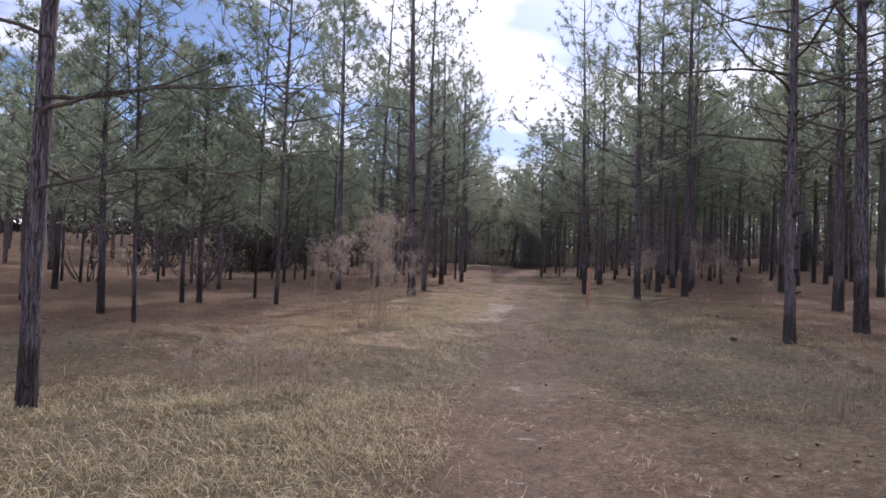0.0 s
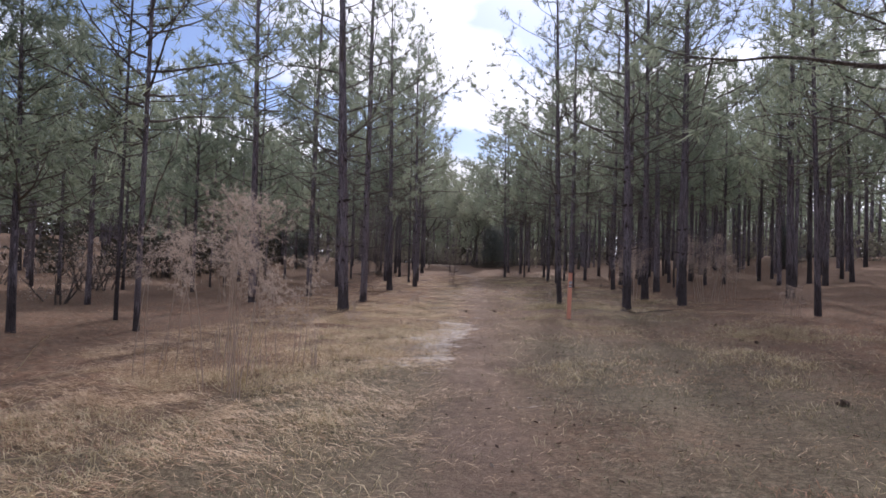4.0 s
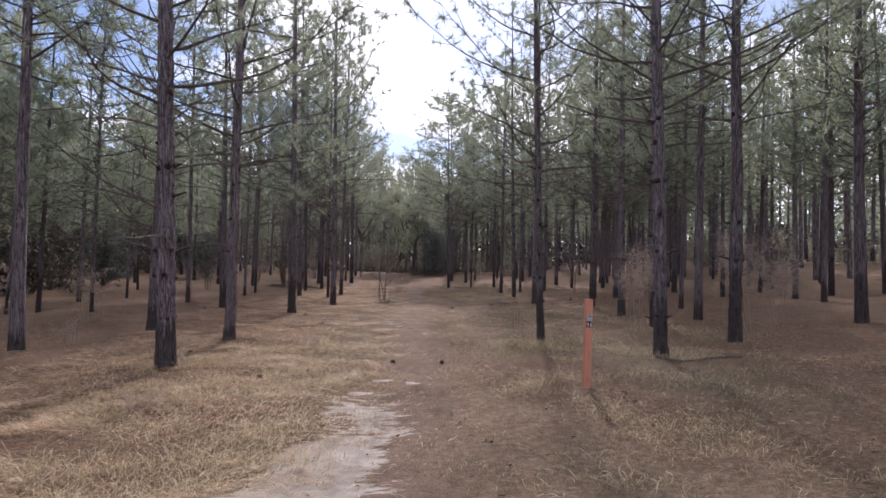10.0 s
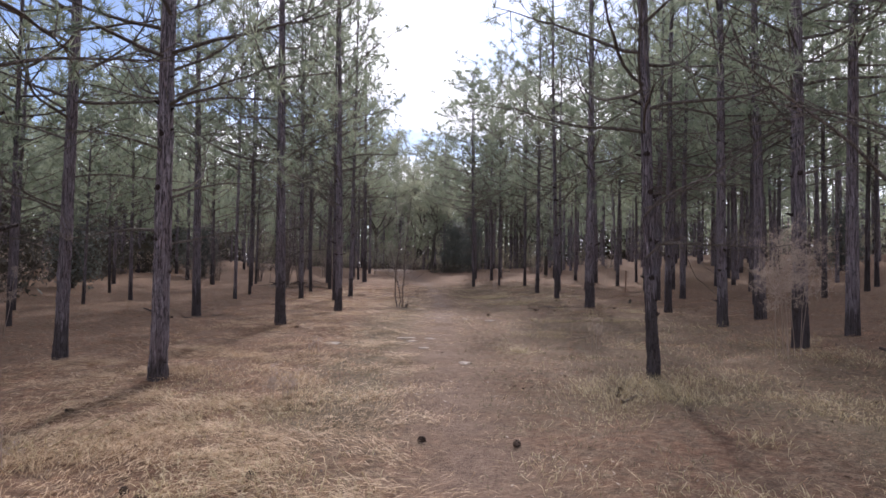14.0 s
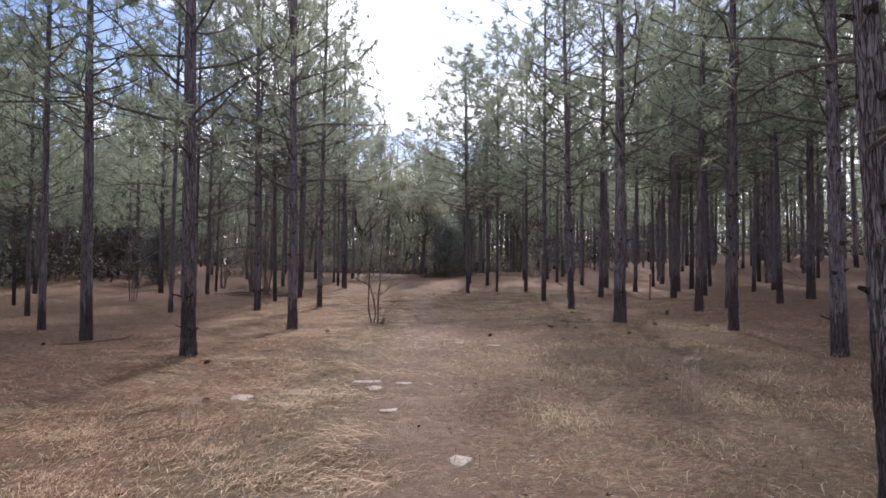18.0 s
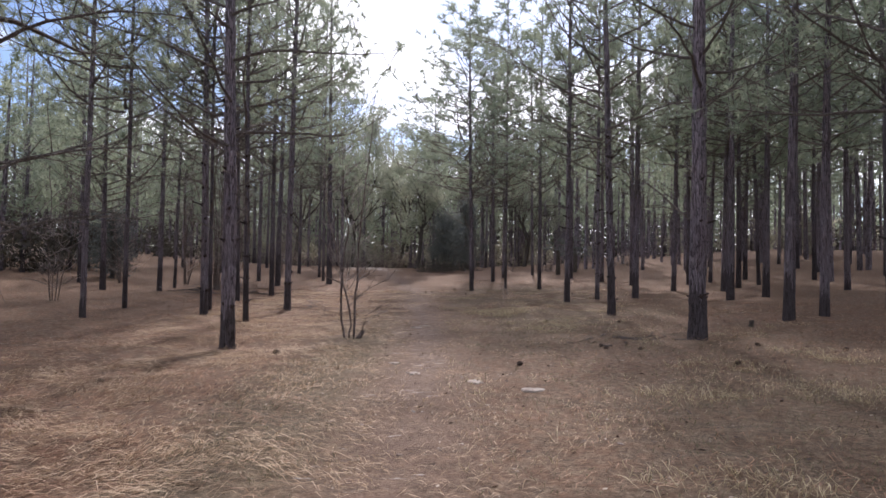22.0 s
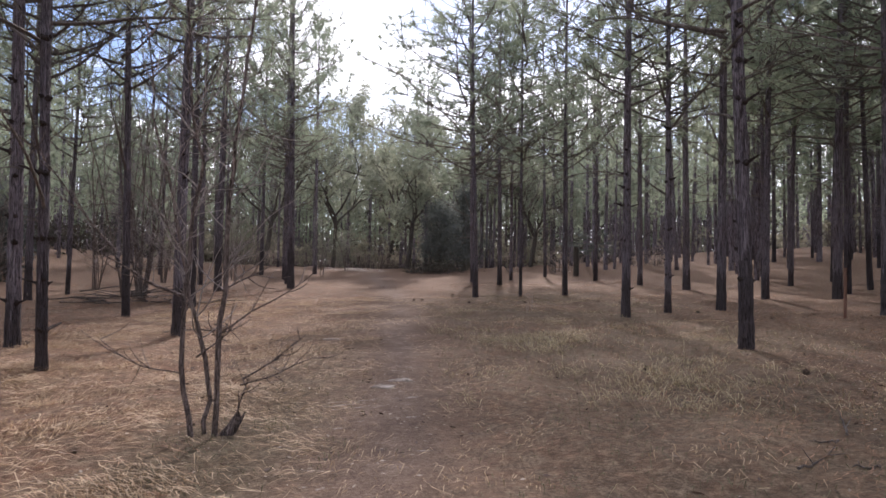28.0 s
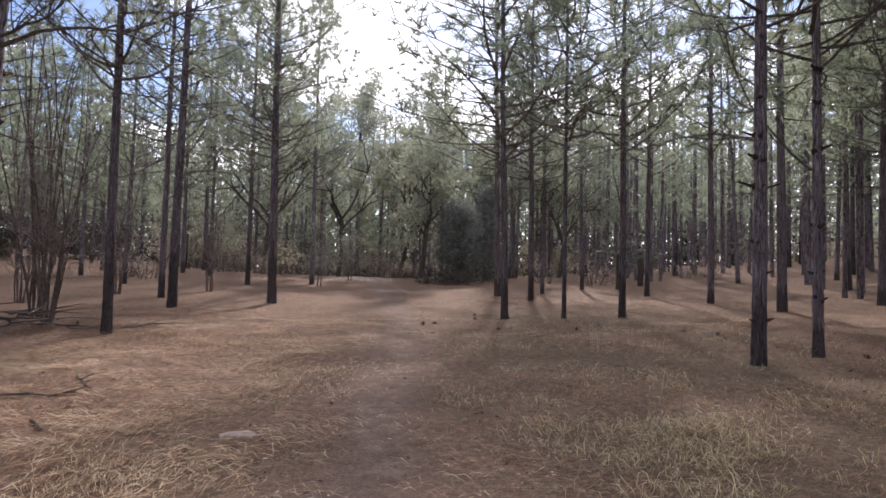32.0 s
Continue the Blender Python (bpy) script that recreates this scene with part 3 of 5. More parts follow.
# pines deeper in the woods
f_rng = random.Random(11)
tries = 0
while len(PINES) < 304 and tries < 20000:
    tries += 1
    x, y = f_rng.uniform(-30, 44), f_rng.uniform(-3, 110)
    mid = float(trail(np.array(min(y, 75.0))))
    gap = 5.5 if y < 60 else 3.2 if y < 86 else -1.0
    if abs(x - mid) < gap or (-9 < x < 15 and -3 < y < 62 and not (x > 11.5 and y < 15)) or (17 <= x < 22 and 18 < y < 45 and f_rng.random() < 0.4) or (-4.5 < x < 6 and y < 0) or (14 < x < 20 and 69 < y < 80):
        continue
    if any((x - a) ** 2 + (y - b) ** 2 < 2.4 ** 2 for a, b in PINES):
        continue
    pine(x, y, f_rng.uniform(0.17, 0.34))

# ---------------------------------------------------------------- far woods
def far_woods(name, label, rows, seed, tufts=34, blades=6, length=0.85, width=0.20):
    """Trunks and tufts of pines too far off to tell apart; rows of x range, y range, count, lowest tufts."""
    rng = np.random.RandomState(seed)
    wood, tips = [], []
    for x0, x1, y0, y1, count, low, tall in rows:
        for _ in range(count):
            x, y = rng.uniform(x0, x1), rng.uniform(y0, y1)
            h, r = rng.uniform(0.76, 1.05) * tall, rng.uniform(0.09, 0.17)
            base = np.array([x, y, float(floor_at(x, y))])
            lean = rng.normal(0, 0.012, 2)
            z = np.array([-0.2, h * 0.5, h])
            wood.append(tube(base + np.stack([z * lean[0], z * lean[1], z], -1), [r, r * 0.7, 0.03], 5))
            t = rng.uniform(0, 1, tufts)
            a = rng.uniform(0, 2 * np.pi, tufts)
            rad = (2.3 * (1 - t) ** 0.6 + 0.2) * rng.uniform(0.25, 1.0, tufts)
            tips.append(base + np.stack([np.cos(a) * rad, np.sin(a) * rad, low + (h - low) * t + 0.15 * rad], -1))
    tips = np.concatenate(tips)
    ways = np.tile([0, 0, 0.4], (len(tips), 1))
    v, f = joined(wood)
    ob = tagged(new(name, mesh_of(name, v, f, M_BARK)), label + ", bare trunks", "trees", kind="stuff")
    v, f = spikes(rng, tips, ways, blades, length, width, 0.7)
    tagged(new(name + "_foliage", mesh_of(name, v, f, M_NEEDLE)), label + ", green needles", "foliage", kind="stuff")
    return ob


far_woods("far_woods", "distant pine woods standing close together",
          [(-70, -32, -20, 120, 300, 1.6, 13), (46, 90, -10, 130, 330, 2.4, 14), (-40, 12, 108, 150, 190, 1.4, 17), (12, 60, 108, 150, 190, 1.6, 16),
           (-34, 46, -45, -13, 60, 3.0, 14)], 3)
far_woods("deep_rows", "close rows of pines deep in the plantation",
          [(15, 44, 86, 108, 56, 3.6, 14), (21, 44, 64, 86, 56, 3.6, 14), (22, 46, 8, 64, 46, 5.2, 14), (-32, -10, 60, 108, 60, 2.4, 13), (-32, -14, 5, 60, 45, 2.0, 9), (-8, 18, 93, 112, 60, 2.4, 17)], 4, 95, 7, 0.40, 0.075)


def undergrowth(name, label, rows, mat, seed, leaf=0.10):
    """Low leafy thicket with thin stems; rows of x, y, radius, height, leaves."""
    rng = np.random.RandomState(seed)
    stems, pts = [], []
    for x, y, r, h, n in rows:
        base = np.array([x, y, float(floor_at(x, y))])
        for _ in range(7):
            a, k = rng.uniform(0, 2 * np.pi), rng.uniform(0.2, 0.8)
            p = bow(rng, base + (math.cos(a) * 0.3 * r, math.sin(a) * 0.3 * r, -0.05), (math.cos(a) * k, math.sin(a) * k, 1.0), h * rng.uniform(0.6, 0.95), 5, 0.1, 0.12)
            stems.append(tube(p, np.linspace(0.03, 0.008, len(p)), 4))
        c = rng.normal(size=(n // 14, 3)) * (0.42 * r, 0.42 * r, 0.24 * h) + base + (0, 0, h * 0.5)
        c = np.repeat(c, 14, 0) + rng.normal(size=(n // 14 * 14, 3)) * 0.16
        c[:, 2] = np.maximum(c[:, 2], base[2] + 0.1)
        pts.append(c)
    tagged(new(name + "_stems", mesh_of(name, *joined(stems), M_TWIG)), label + ", thin stems", "shrub", kind="stuff")
    tagged(new(name, mesh_of(name, *leaves(rng, np.concatenate(pts), leaf), mat)), label, "shrub", kind="stuff")


def far_hedge(name, label, rows, seed):
    """Distant leafy wood edge, coloured as if in deep shade, that closes the view between the trunks; rows of x0, y0,
    x1, y1, height, leaves.
    """
    rng = np.random.RandomState(seed)
    pts = []
    for x0, y0, x1, y1, h, n in rows:
        t = rng.uniform(0, 1, n)
        x, y = x0 + (x1 - x0) * t + rng.normal(0, 2.0, n), y0 + (y1 - y0) * t + rng.normal(0, 2.0, n)
        top = h * (0.55 + 0.9 * smooth_noise(x + y, x - y, 6.0, seed))
        pts.append(np.stack([x, y, floor_at(x, y) + top * rng.uniform(0, 1, n) ** 1.7], -1))
    tagged(new(name, mesh_of(name, *leaves(rng, np.concatenate(pts), 0.46), M_SHADE_THICKET)), label, "woods", kind="stuff")


M_BRUSH = leaf_material("brush_leaves", (0.13, 0.125, 0.10), (0.31, 0.295, 0.235), (0.36, 0.34, 0.25), 0.45)
# leaf colour kept dark to stand in for the understory's deep shade
M_SHADE_THICKET = leaf_material("shade_dark_leaves", (0.045, 0.041, 0.036), (0.105, 0.094, 0.078), (0.11, 0.10, 0.07), 0.2)
far_hedge("wood_edge", "brown-green wood edge far behind the pines, coloured dark for deep shade",
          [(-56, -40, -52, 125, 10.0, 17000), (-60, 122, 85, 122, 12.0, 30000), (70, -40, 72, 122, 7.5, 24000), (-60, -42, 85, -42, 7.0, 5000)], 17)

u_rng = random.Random(5)
thicket = [(u_rng.uniform(-36, -13), u_rng.uniform(8, 95), u_rng.uniform(1.6, 3.0), u_rng.uniform(2.2, 4.5), 420) for _ in range(75)]
thicket[50:] = [(u_rng.uniform(-17, -10.5), u_rng.uniform(34, 80), u_rng.uniform(1.2, 2.2), u_rng.uniform(1.6, 3.2), 480) for _ in range(25)]
thicket += [(u_rng.uniform(-12, 30), u_rng.uniform(86, 112), u_rng.uniform(1.5, 3.0), u_rng.uniform(2.0, 5.0), 420) for _ in range(60)]
thicket += [(u_rng.uniform(34, 62), u_rng.uniform(10, 110), u_rng.uniform(1.4, 2.6), u_rng.uniform(1.6, 3.6), 330) for _ in range(60)]
thicket = thicket[:75] + [q for q in thicket[75:] if not (0.5 < q[0] < 9.5 and q[1] < 92)]
# dense shrubs whose dark leaves fill in the shade between the trunks
undergrowth("undergrowth", "brown-green thicket under the far pines, coloured dark for deep shade", thicket[:75], M_SHADE_THICKET, 21, 0.14)
undergrowth("thicket", "grey-green leafy thicket where the ride ends", thicket[75:], M_BRUSH, 23, 0.15)
brush = [(u_rng.uniform(-14, -9), u_rng.uniform(22, 70), u_rng.uniform(0.8, 1.6), u_rng.uniform(1.0, 2.4), 260) for _ in range(16)]
brush += [(u_rng.uniform(-6, 4), u_rng.uniform(70, 92), u_rng.uniform(0.8, 1.6), u_rng.uniform(0.8, 2.2), 260) for _ in range(14)]
brush += [(u_rng.uniform(14, 26), u_rng.uniform(72, 92), u_rng.uniform(0.8, 1.6), u_rng.uniform(0.8, 1.8), 260) for _ in range(10)]
brush = [q for q in brush if not (1.0 < q[0] < 9.0 and 66 < q[1] < 88)]
brush += [(u_rng.uniform(-1, 10), u_rng.uniform(89, 98), u_rng.uniform(0.9, 1.7), u_rng.uniform(1.0, 2.2), 300) for _ in range(14)]
# low shrubs added for the dark grass and shadow patch under the cedar
skirt = [(u_rng.uniform(8.4, 12.6), u_rng.uniform(73.6, 75.2), u_rng.uniform(0.8, 1.2), u_rng.uniform(0.4, 0.8), 320) for _ in range(9)]
undergrowth("skirt", "low shrubs round the foot of the cedar, dark for grass and shadow", skirt, M_SHADE_THICKET, 24, 0.06)
undergrowth("brush", "low grey-brown winter brush among the trunks", brush, M_FENNEL, 22, 0.05)


# ---------------------------------------------------------------- broad-leaved tree, cedar, palmetto at the end of the ride
def branching(rng, start, way, length, radius, depth, out, ends, rise=0.25, wander=0.16):
    p = bow(rng, start, way, length, 6, rise, wander)
    out.append(tube(p, np.linspace(radius, radius * 0.6, len(p)), 6 if radius > 0.04 else 4))
    if depth == 0:
        ends.append(p)
        return
    for _ in range(rng.randint(2, 4)):
        i = rng.randint(3, len(p))
        d = (p[i] - p[i - 1]) / np.linalg.norm(p[i] - p[i - 1]) + rng.normal(size=3) * 0.6
        branching(rng, p[i], d / np.linalg.norm(d), length * rng.uniform(0.55, 0.8), radius * 0.58, depth - 1, out, ends, rise, wander)


def oak(x, y, height, seed, count, label):
    rng = np.random.RandomState(seed)
    tree = tagged(new("oak_tree"), label, "tree")
    tree.matrix_world = pose(x, y, float(floor_at(x, y)) - 0.05)
    trunk = bow(rng, (0, 0, 0), (0.1, 0, 1), height * 0.28, 6, 0.1, 0.06)
    part("trunk", mesh_of("trunk", *tube(trunk, np.linspace(0.19, 0.15, 7), 10, 0.05, seed), M_OAKBARK, True), tree)
    pts = []
    for k in range(5):
        a = k * 1.26 + rng.uniform(-0.4, 0.4)
        out, ends = [], []
        branching(rng, trunk[-1 - (k % 2)], (math.cos(a) * 0.7, math.sin(a) * 0.7, 0.8), height * 0.3, 0.09, 3, out, ends)
        part("limb", mesh_of("limb", *joined(out), M_OAKBARK), tree)
        pts += [q for p in ends for q in p[2:]]
    pts = np.array(pts)
    pick = pts[rng.randint(0, len(pts), count)] + rng.normal(size=(count, 3)) * (0.016 * height + 0.08)
    part("crown", mesh_of("crown", *leaves(rng, pick, 0.055 + 0.0035 * height), M_OAKLEAF), tree, "pale olive-green small leaves")


def cedar(x, y, height, radius, seed, count, label):
    rng = np.random.RandomState(seed)
    bush = tagged(new("cedar_bush"), label, "bush")
    bush.matrix_world = pose(x, y, float(floor_at(x, y)) - 0.05)
    part("trunk", mesh_of("trunk", *tube(bow(rng, (0, 0, 0), (0, 0, 1), height * 0.9, 7, 0, 0.03), np.linspace(0.12, 0.02, 8), 8), M_OAKBARK), bush)
    limbs, pts = [], []
    for i in range(46):
        t = i / 46
        a = i * 2.4
        ln = radius * (1.0 - 0.85 * t) ** 0.75 * (0.8 + 0.2 * min(1.0, t * 6)) * rng.uniform(0.55, 1.15)
        p = bow(rng, (0, 0, 0.25 + t * height * 0.9), (math.cos(a), math.sin(a), 0.25), ln, 5, 0.5, 0.1)
        limbs.append(tube(p, np.linspace(0.03, 0.008, 6), 4))
        pts += list(p[1:])
    part("branchwork", mesh_of("branchwork", *joined(limbs), M_OAKBARK), bush)
    pts = np.array(pts)
    c = pts[rng.randint(0, len(pts), count // 9)] + rng.normal(size=(count // 9, 3)) * 0.26
    c = np.repeat(c, 9, 0) + rng.normal(size=(count // 9 * 9, 3)) * 0.13
    c[:, 2] = np.maximum(c[:, 2], 0.06)
    part("crown", mesh_of("crown", *leaves(rng, c, 0.075), M_CEDAR), bush, "dense dark evergreen sprays")


oak(9.0, 80.0, 12.0, 4, 15000, "spreading oak with forked limbs and pale olive leaves")
oak(3.5, 88.0, 16.0, 5, 16000, "leafy oak standing at the bend of the trail")
oak(15.5, 90.0, 15.0, 6, 15000, "leafy oak behind the dark cedar")
oak(8.5, 95.0, 17.0, 7, 16000, "tall leafy oak closing the end of the ride")
oak(-1.5, 84.0, 14.0, 13, 12000, "leafy oak beside the bend of the trail")
oak(19.5, 84.0, 10.5, 14, 9000, "leafy oak among the far pine rows")
cedar(10.9, 76.5, 4.4, 2.6, 8, 11000, "dense dark cedar bush beside the trail")
cedar(13.0, 79.0, 6.0, 2.4, 9, 7000, "dark cedar bush among the pines")
cedar(29.5, 50.0, 3.4, 1.4, 10, 3500, "dark cedar bush deep in the pine rows")
cedar(-8.4, 61.0, 3.4, 1.9, 15, 4500, "dark evergreen bush in shade under pines")
cedar(-11.5, 66.0, 3.8, 2.1, 16, 4500, "dark evergreen bush in shade under pines")
cedar(-13.5, 56.0, 3.8, 1.6, 11, 3500, "dark cedar bush in shade under pines")
cedar(-10.5, 47.0, 3.2, 1.5, 12, 3500, "dark cedar bush in shade under pines")


def palmetto(x, y, seed):
    rng = np.random.RandomState(seed)
    plant = tagged(new("palmetto"), "dark fan palm with drooping fronds among pine trunks", "palm")
    plant.matrix_world = pose(x, y, float(floor_at(x, y)))
    part("trunk", mesh_of("trunk", *tube([(0, 0, -0.1), (0.02, 0, 0.9), (0, 0.03, 1.7)], [0.16, 0.15, 0.13], 9, 0.08, seed), M_OAKBARK), plant)
    for i in range(16):
        a, el = i * 2.4, rng.uniform(-0.35, 1.2)
        d = np.array([math.cos(a) * math.cos(el), math.sin(a) * math.cos(el), math.sin(el)])
        p = bow(rng, (0, 0, 1.65), d, 0.75, 4, -0.3, 0.03)
        stalk = tube(p, np.linspace(0.015, 0.008, 5), 4)
        frond = part("frond", mesh_of("frond", *stalk, M_CEDAR), plant)
        side = np.cross(d, (0, 0, 1.0))
        side /= np.linalg.norm(side) + 1e-9
        w = [d * math.cos(b) + side * math.sin(b) - np.array([0, 0, 0.25]) for b in np.linspace(-1.3, 1.3, 15)]
        part("fan", mesh_of("fan", *spikes(rng, [p[-1]] * 15, w, 1, 0.62, 0.05, 0.04), M_CEDAR), frond)["kind"] = "stuff"


palmetto(17.6, 69.0, 31)
palmetto(19.4, 70.5, 32)


# ---------------------------------------------------------------- bare saplings, dead weeds, stumps
M_PALETWIG = bark_material("pale_twig", (0.52, 0.46, 0.43), (0.22, 0.18, 0.17), (0.42, 0.35, 0.32), 24.0)


M_STEM = bark_material("grey_stem", (0.29, 0.235, 0.210), (0.055, 0.042, 0.038), (0.165, 0.120, 0.105), 16.0)


def sapling(x, y, stems, height, thick, seed, label, leafy=0, twigs=16, crooked=0.045, first=2):
    rng = np.random.RandomState(seed)
    tree = tagged(new("sapling"), label, "sapling")
    tree.matrix_world = pose(x, y, float(floor_at(x, y)))
    tips = []
    for k in range(stems):
        a = k * 2 * np.pi / stems + rng.uniform(-0.4, 0.4)
        lean = rng.uniform(0.02, 0.16)
        hgt = height * rng.uniform(0.7, 1.1)
        r0 = thick * rng.uniform(0.7, 1.1)
        p = bow(rng, (math.cos(a) * 0.10, math.sin(a) * 0.10, -0.06), (math.cos(a) * lean, math.sin(a) * lean, 1.0), hgt, 14, 0.35, crooked)
        stem = part("stem", mesh_of("stem", *tube(p, np.linspace(r0, 0.007, len(p)), 8, 0.06, seed + k), M_STEM, True), tree)
        for _ in range(twigs):
            i = rng.randint(first, len(p) - 1)
            b = rng.uniform(0, 2 * np.pi)
            q = bow(rng, p[i], (math.cos(b), math.sin(b), 0.55), rng.uniform(0.35, 1.0) * (1.2 - i / len(p)), 7, 0.35, 0.13)
            pieces = [tube(q, np.linspace(0.009, 0.004, len(q)), 5)]
            for _ in range(4):
                j = rng.randint(2, len(q))
                d = q[j] - q[j - 1]
                e = bow(rng, q[j], d / np.linalg.norm(d) + rng.normal(size=3) * 0.7, rng.uniform(0.12, 0.4), 3, 0.25, 0.12)
                pieces.append(tube(e, np.linspace(0.0055, 0.003, len(e)), 3))
                tips.append(e[-1])
            part("twig", mesh_of("twig", *joined(pieces), M_PALETWIG), stem)
    if leafy:
        c = np.array(tips)[rng.randint(0, len(tips), leafy)] + rng.normal(size=(leafy, 3)) * 0.15
        part("foliage", mesh_of("foliage", *leaves(rng, c, 0.05), M_OAKLEAF), tree, "few pale green leaves")["kind"] = "stuff"
    return tree


near_sapling = tagged(new("sapling"), "bare grey-brown sapling of three crooked stems from one foot", "sapling")
near_sapling.matrix_world = pose(3.33, 40.45, float(floor_at(3.33, 40.45)))
s_rng = np.random.RandomState(77)


def crooked(points, steps):
    """A smooth wandering line through a few heights and side offsets."""
    pts = np.array(points, float)
    z = np.linspace(pts[0, 2], pts[-1, 2], steps)
    line = np.stack([np.interp(z, pts[:, 2], pts[:, 0]), np.interp(z, pts[:, 2], pts[:, 1]), z], -1)
    line[1:-1] = 0.25 * line[:-2] + 0.5 * line[1:-1] + 0.25 * line[2:]
    return line + s_rng.normal(size=line.shape) * (0.010, 0.010, 0.0)


for line, r0, count in ((((0.17, 0, -0.06), (0.19, 0.02, 0.8), (0.23, 0, 1.5), (0.28, 0.04, 2.5), (0.42, 0.1, 3.9), (0.5, 0.1, 5.0)), 0.024, 24),
                        (((-0.01, 0, -0.06), (-0.09, 0.03, 0.35), (-0.10, 0, 0.8), (-0.07, 0.05, 1.5), (0.03, 0, 2.2), (-0.10, -0.04, 2.9), (-0.16, 0, 4.2)), 0.023, 30),
                        (((0.09, 0.06, -0.06), (0.10, 0.08, 0.4), (0.05, 0.08, 0.75), (-0.04, 0.06, 1.0), (-0.20, 0.15, 1.7), (-0.42, 0.2, 2.6), (-0.5, 0.2, 3.4)), 0.021, 22)):
    p = crooked(line, 22)
    stem = part("stem", mesh_of("stem", *tube(p, np.linspace(r0, 0.005, len(p)), 8, 0.10, count), M_STEM, True), near_sapling)
    for _ in range(count):
        i = s_rng.randint(5, len(p) - 1)
        b = s_rng.uniform(0, 2 * np.pi)
        q = bow(s_rng, p[i], (math.cos(b), math.sin(b), 0.8), s_rng.uniform(0.3, 0.85), 8, 0.75, 0.14)
        pieces = [tube(q, np.linspace(0.0065, 0.0028, len(q)), 5)]
        for _ in range(3):
            j = s_rng.randint(2, len(q))
            e = bow(s_rng, q[j], (q[j] - q[j - 1]) * 8 + s_rng.normal(size=3) * 0.55, s_rng.uniform(0.12, 0.35), 4, 0.35, 0.12)
            pieces.append(tube(e, np.linspace(0.004, 0.0022, len(e)), 3))
        part("twig", mesh_of("twig", *joined(pieces), M_PALETWIG), stem)
for bx, bz, dx, dy, dz, ln, r0 in ((0.18, 0.80, 0.90, -0.1, 0.40, 0.95, 0.009), (0.30, -0.04, 0.15, 0.0, 1.0, 0.50, 0.011), (0.38, 0.45, 0.85, 0.1, 0.48, 0.60, 0.008),
                                   (0.36, 0.40, 0.95, 0.0, 0.20, 0.60, 0.006), (-0.09, 1.10, -0.85, 0.1, 0.42, 0.75, 0.016), (-0.60, 1.45, -0.70, 0.0, 0.75, 0.95, 0.011),
                                   (-0.10, 0.50, -0.98, 0.0, 0.12, 0.70, 0.006), (0.20, 1.15, 0.75, 0.2, 0.60, 0.50, 0.009), (-0.07, 1.35, -0.6, 0.3, 0.8, 0.90, 0.009), (0.02, 0.62, 0.7, 0.1, 0.45, 0.40, 0.009)):
    q = bow(s_rng, (bx, 0, bz), (dx, dy, dz), ln, 9, 0.25, 0.07)
    pieces = [tube(q, np.linspace(r0, 0.0035, len(q)), 6, 0.08, int(ln * 100))]
    for _ in range(6):
        j = s_rng.randint(3, len(q))
        e = bow(s_rng, q[j], (q[j] - q[j - 1]) * 8 + s_rng.normal(size=3) * 0.5, s_rng.uniform(0.1, 0.4), 5, 0.6, 0.12)
        pieces.append(tube(e, np.linspace(0.0045, 0.0022, len(e)), 4))
    part("branch", mesh_of("branch", *joined(pieces), M_STEM), near_sapling)
sapling(-1.50, 55.0, 10, 7.0, 0.030, 42, "bare many-stemmed shrub beside a heap of brush")
sapling(-2.4, 56.4, 9, 7.5, 0.028, 43, "bare many-stemmed shrub with pale stems")
sapling(3.2, 71.0, 3, 3.2, 0.035, 44, "slender sapling with a few pale leaves", 500)
sapling(4.6, 75.5, 3, 3.6, 0.03, 45, "slender sapling with a few pale leaves", 700)
sapling(-6.6, 57.0, 5, 4.0, 0.025, 46, "bare many-stemmed shrub under the pines")
sapling(-4.6, 60.0, 7, 6.6, 0.024, 47, "bare many-stemmed shrub under the pines")
sapling(-3.2, 63.5, 7, 6.4, 0.024, 48, "bare many-stemmed shrub under the pines")
sapling(-8.6, 62.0, 6, 4.8, 0.026, 49, "bare many-stemmed shrub under the pines")
sapling(-5.8, 49.0, 4, 3.6, 0.020, 50, "bare thin-stemmed shrub under the pines")
sapling(-0.8, 66.5, 5, 3.8, 0.022, 51, "bare thin-stemmed shrub under the pines")


